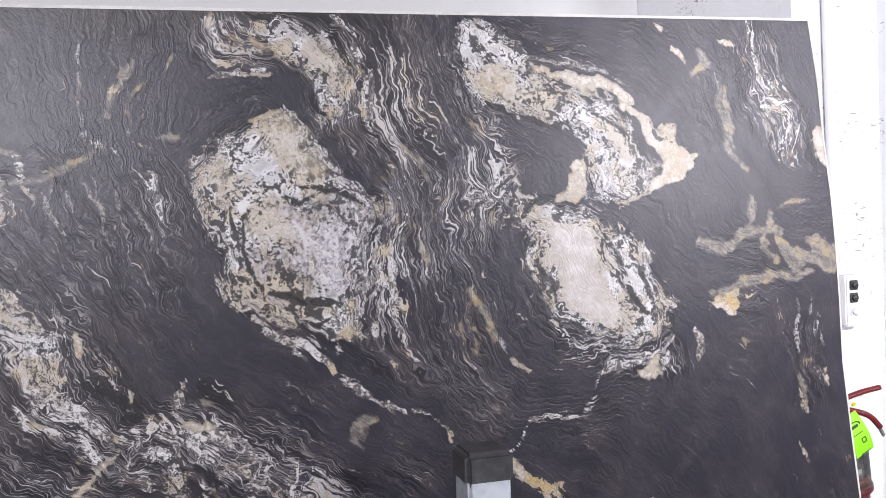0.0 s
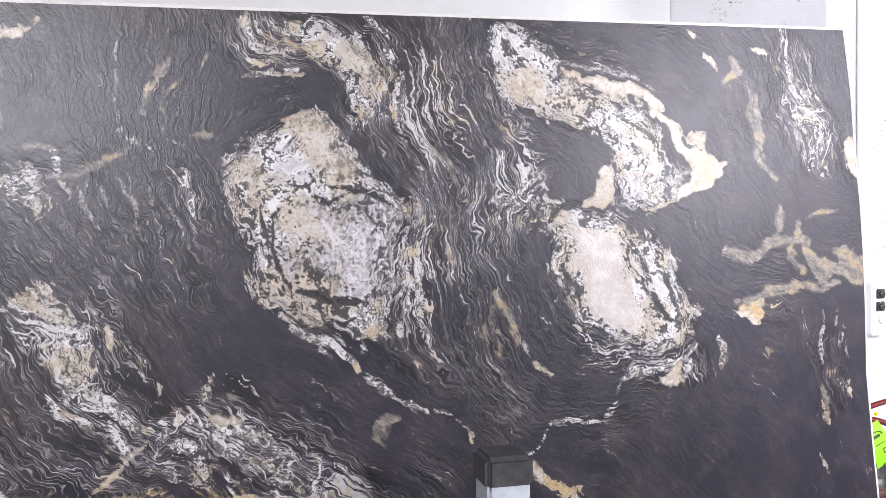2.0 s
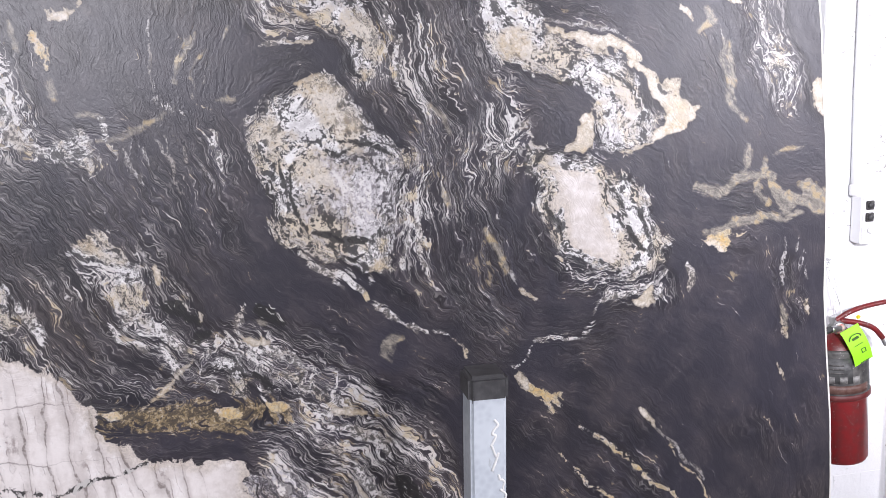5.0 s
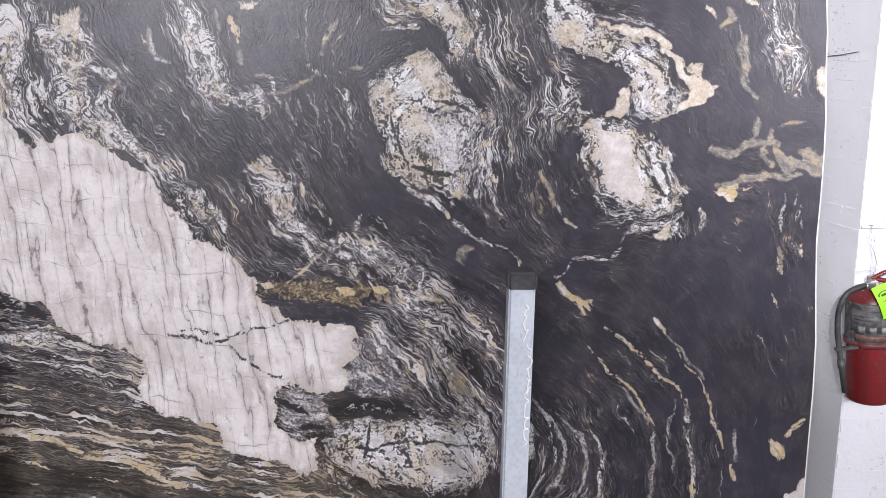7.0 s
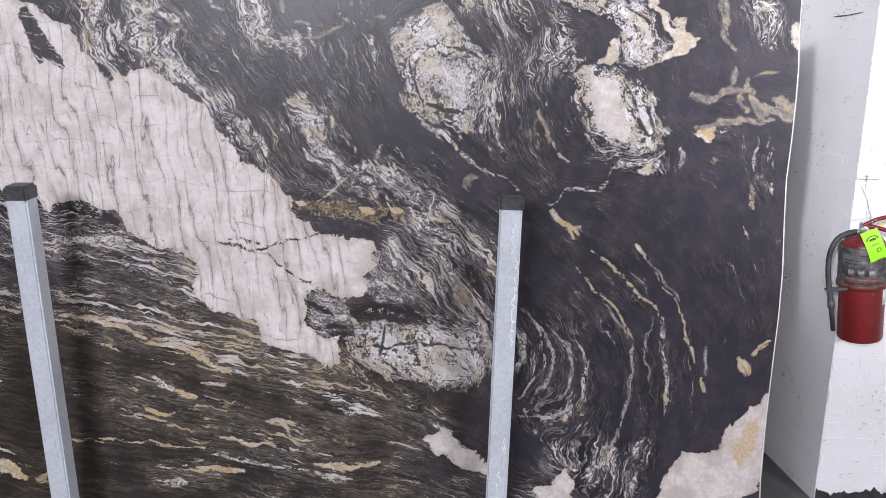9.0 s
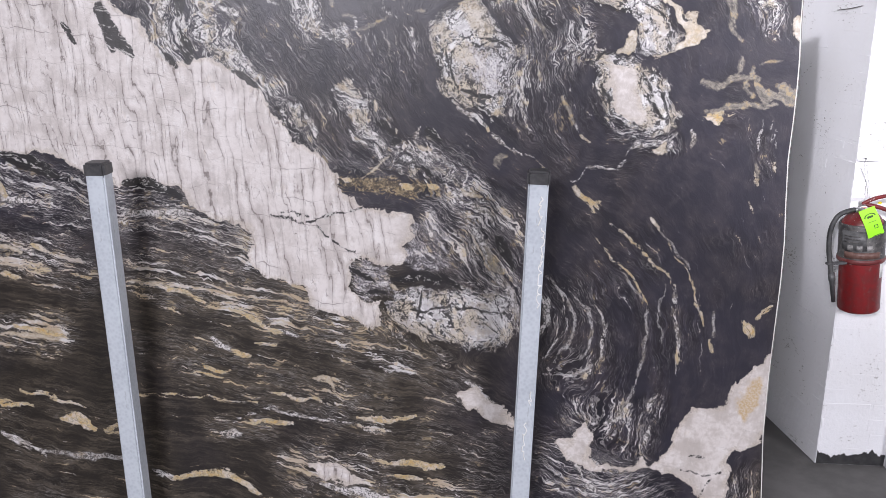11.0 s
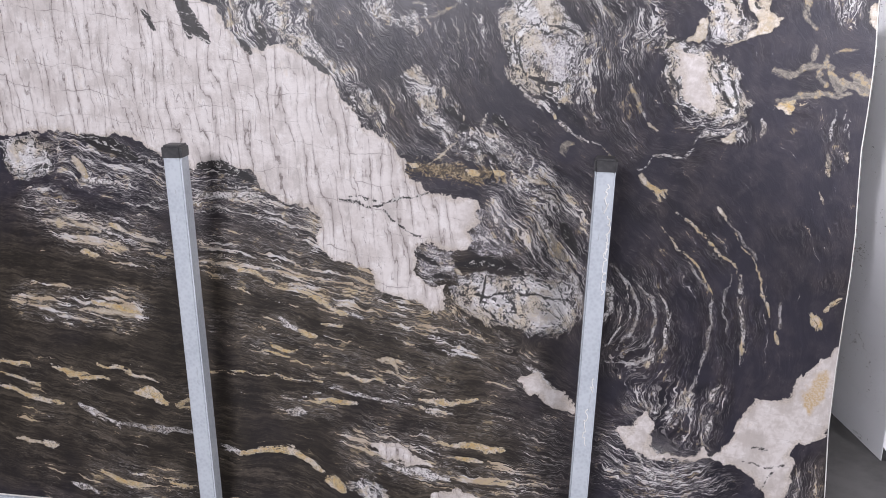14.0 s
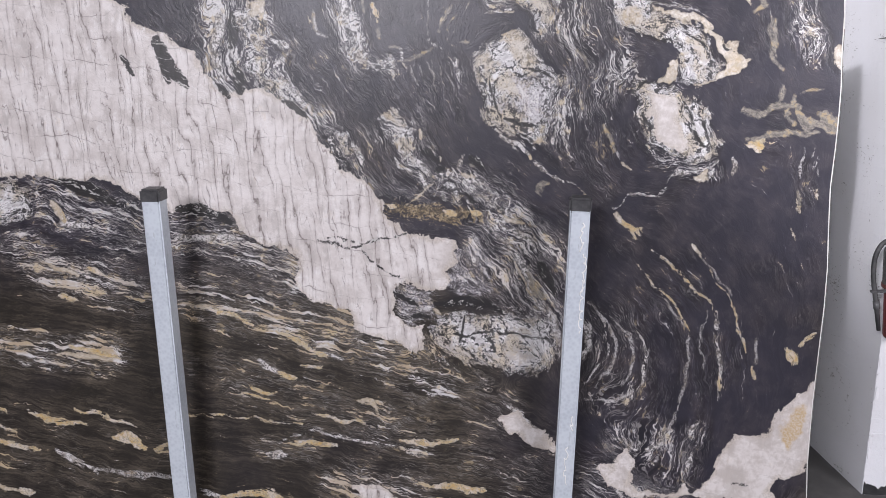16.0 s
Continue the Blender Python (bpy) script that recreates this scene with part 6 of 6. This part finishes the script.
    mark("text_bar", 0.0, -0.049, 0.03, 0.0015, "bar of small print")
    for a, b in (((0.0, 0.0, 0.435), (0.012, 0.052, 0.585)), ((0.02, 0.0, 0.435), (0.016, 0.052, 0.59)), ((0.012, -0.002, 0.47), (0.0, 0.05, 0.56))):
        m = [(p + q) / 2 for p, q in zip(a, b)]
        m[0] += 0.006
        part("hanging_wire", tube([a, m, b], 0.0012, 6), CHROME, top, "twisted thin hanging wire", True)
    return top


fire_extinguisher()

hook = tagged(new("wall_hook"), "small rusty nail and plate holding the extinguisher wire", "hook")
part("plate", span(0.875, 0.694, 1.322, 0.955, 0.7, 1.336, 0.002), PLASTER, hook)
part("nail", tube([(0.9, 0.702, 1.332), (0.899, 0.672, 1.336)], 0.003, 8), CHROME, hook, "bent steel nail", True)


def button_station():
    st = tagged(new("push_button_station"), "white painted push button box with three buttons on the pier", "switch")
    st.matrix_world = pose(1.011, 0.71, 1.376)
    part("housing", box(0.05, 0.05, 0.142, (0, -0.026, 0.071), 0.004), PLASTER, st, "painted steel housing")
    for i, (z, mat) in enumerate(((0.115, BLACK_PLASTIC), (0.08, BLACK_PLASTIC), (0.042, PLASTER))):
        fr = box(0.027, 0.005, 0.027, (0, -0.053, z), 0.002)
        b = part("button_frame", fr, LABEL_GREY if i < 2 else PLASTER, st, "square button surround")
        k = lathe([(0.009, 0), (0.009, 0.006), (0.007, 0.008)], 16)
        bmesh.ops.transform(k, matrix=pose(0, -0.055, z, 90), verts=k.verts)
        part("button", k, mat, b, "round push button", True)
    return st


button_station()
conduit = tagged(new("conduit"), "white painted steel conduit running up the pier", "pipe")
part("pipe", tube([(0.985, 0.694, 1.52), (0.975, 0.694, 2.4), (0.968, 0.694, 6.58)], 0.0115, 14), PLASTER, conduit, "", True)
part("coupling", tube([(0.985, 0.694, 1.518), (0.9845, 0.694, 1.548)], 0.015, 14), PLASTER, conduit, "painted coupling", True)

# dried sealant smears on the right-hand post
smear_rng = random.Random(11)
post = next(o for o in scene.objects if o.name == "rack_post")
for x0, z0, z1, loops in ((0.010, 1.36, 1.28, 5), (0.022, 1.27, 1.15, 9), (0.021, 1.16, 1.02, 8), (0.014, 0.74, 0.69, 3), (0.004, 0.62, 0.5, 6)):
    pts = [(x0 + smear_rng.uniform(-0.007, 0.006), -0.0306, z0 + (z1 - z0) * i / (loops * 2) + smear_rng.uniform(-0.008, 0.008)) for i in range(loops * 2 + 1)]
    part("sealant_smear", tube(pts, smear_rng.uniform(0.0017, 0.0026), 6, 5), SEALANT, post, "dried white sealant smear", True)

# ---- painted bricks of the pier ----
BL, BH, COURSE = 0.199, 0.062, 0.0685
BRICKS = []
for n in range(5):
    bm = box(BL, 0.02, BH, (0, 0, 0), 0.005, 1)
    rng = random.Random(40 + n)
    for v in bm.verts:
        v.co += Vector((rng.uniform(-0.003, 0.003), rng.uniform(-0.0015, 0.0015), rng.uniform(-0.003, 0.003)))
    me = bpy.data.meshes.new("brick")
    bm.to_mesh(me)
    bm.free()
    me.materials.append(BRICK)
    BRICKS.append(me)
HALF = []
for n in range(3):
    bm = box(0.0895, 0.02, BH, (0, 0, 0), 0.005, 1)
    rng = random.Random(60 + n)
    for v in bm.verts:
        v.co += Vector((rng.uniform(-0.003, 0.003), rng.uniform(-0.0015, 0.0015), rng.uniform(-0.003, 0.003)))
    me = bpy.data.meshes.new("brick")
    bm.to_mesh(me)
    bm.free()
    me.materials.append(BRICK)
    HALF.append(me)


def lay(start, along, length, yaw, z_top, skip=0):
    """Courses of bricks on a wall face."""
    rng = random.Random(int(length * 1000))
    row = skip
    z = 0.05
    while z < z_top:
        d = 0.0
        whole = row % 2
        while d < length - 0.03:
            l = BL if whole and d + BL < length + 0.005 else 0.0895 if d + 0.0895 < length + 0.005 else length - d
            ob = new("brick", rng.choice(BRICKS if l == BL else HALF))
            ob.parent = wall_pier
            ob.matrix_basis = pose(start[0] + along[0] * (d + l / 2), start[1] + along[1] * (d + l / 2), z, 0, rng.uniform(-0.4, 0.4), yaw)
            d += l + 0.0065
            whole = 1
        z += COURSE
        row += 1


def faces():
    side = Vector((CX - 0.122, 1.32)) - Vector((CX, CY))
    l = side.length
    d = side / l
    lay((CX + 0.0129, CY + 0.004), (d.x, d.y), l, math.degrees(math.atan2(d.y, d.x)), 1.95, 1)
    lay((CX + 0.003, CY + 0.0138), (1, 0), 0.29, 0, 3.0)


faces()


def crevice(points, thick):
    """A crack in the side face's paint as a raised strip, its depth put into dark colour, tapering at both ends."""
    bm = bmesh.new()
    d = (Vector((CX - 0.122, 1.32)) - Vector((CX, CY))).normalized()
    n = len(points) - 1
    rows = []
    for i, (s, z) in enumerate(points):
        w = thick * (0.15 + 0.85 * math.sin(math.pi * min(1, 0.12 + i / n)))
        x, y = CX + d.x * s - 0.0028, CY + d.y * s
        rows.append([bm.verts.new(p) for p in ((x, y, z - w), (x - 0.001, y, z), (x, y, z + w), (x + 0.008, y, z))])
    for a, c in zip(rows, rows[1:]):
        for k in range(4):
            bm.faces.new((a[k], a[(k + 1) % 4], c[(k + 1) % 4], c[k]))
    bm.faces.new(rows[0][::-1])
    bm.faces.new(rows[-1])
    return bm


CREVICE = simple("dark_crevice", (0.09, 0.08, 0.075), (0.16, 0.14, 0.13), 90, 0.9)
part("crack", crevice([(0.265, 1.884), (0.22, 1.887), (0.17, 1.891), (0.12, 1.898), (0.09, 1.902)], 0.0013), CREVICE, wall_pier)
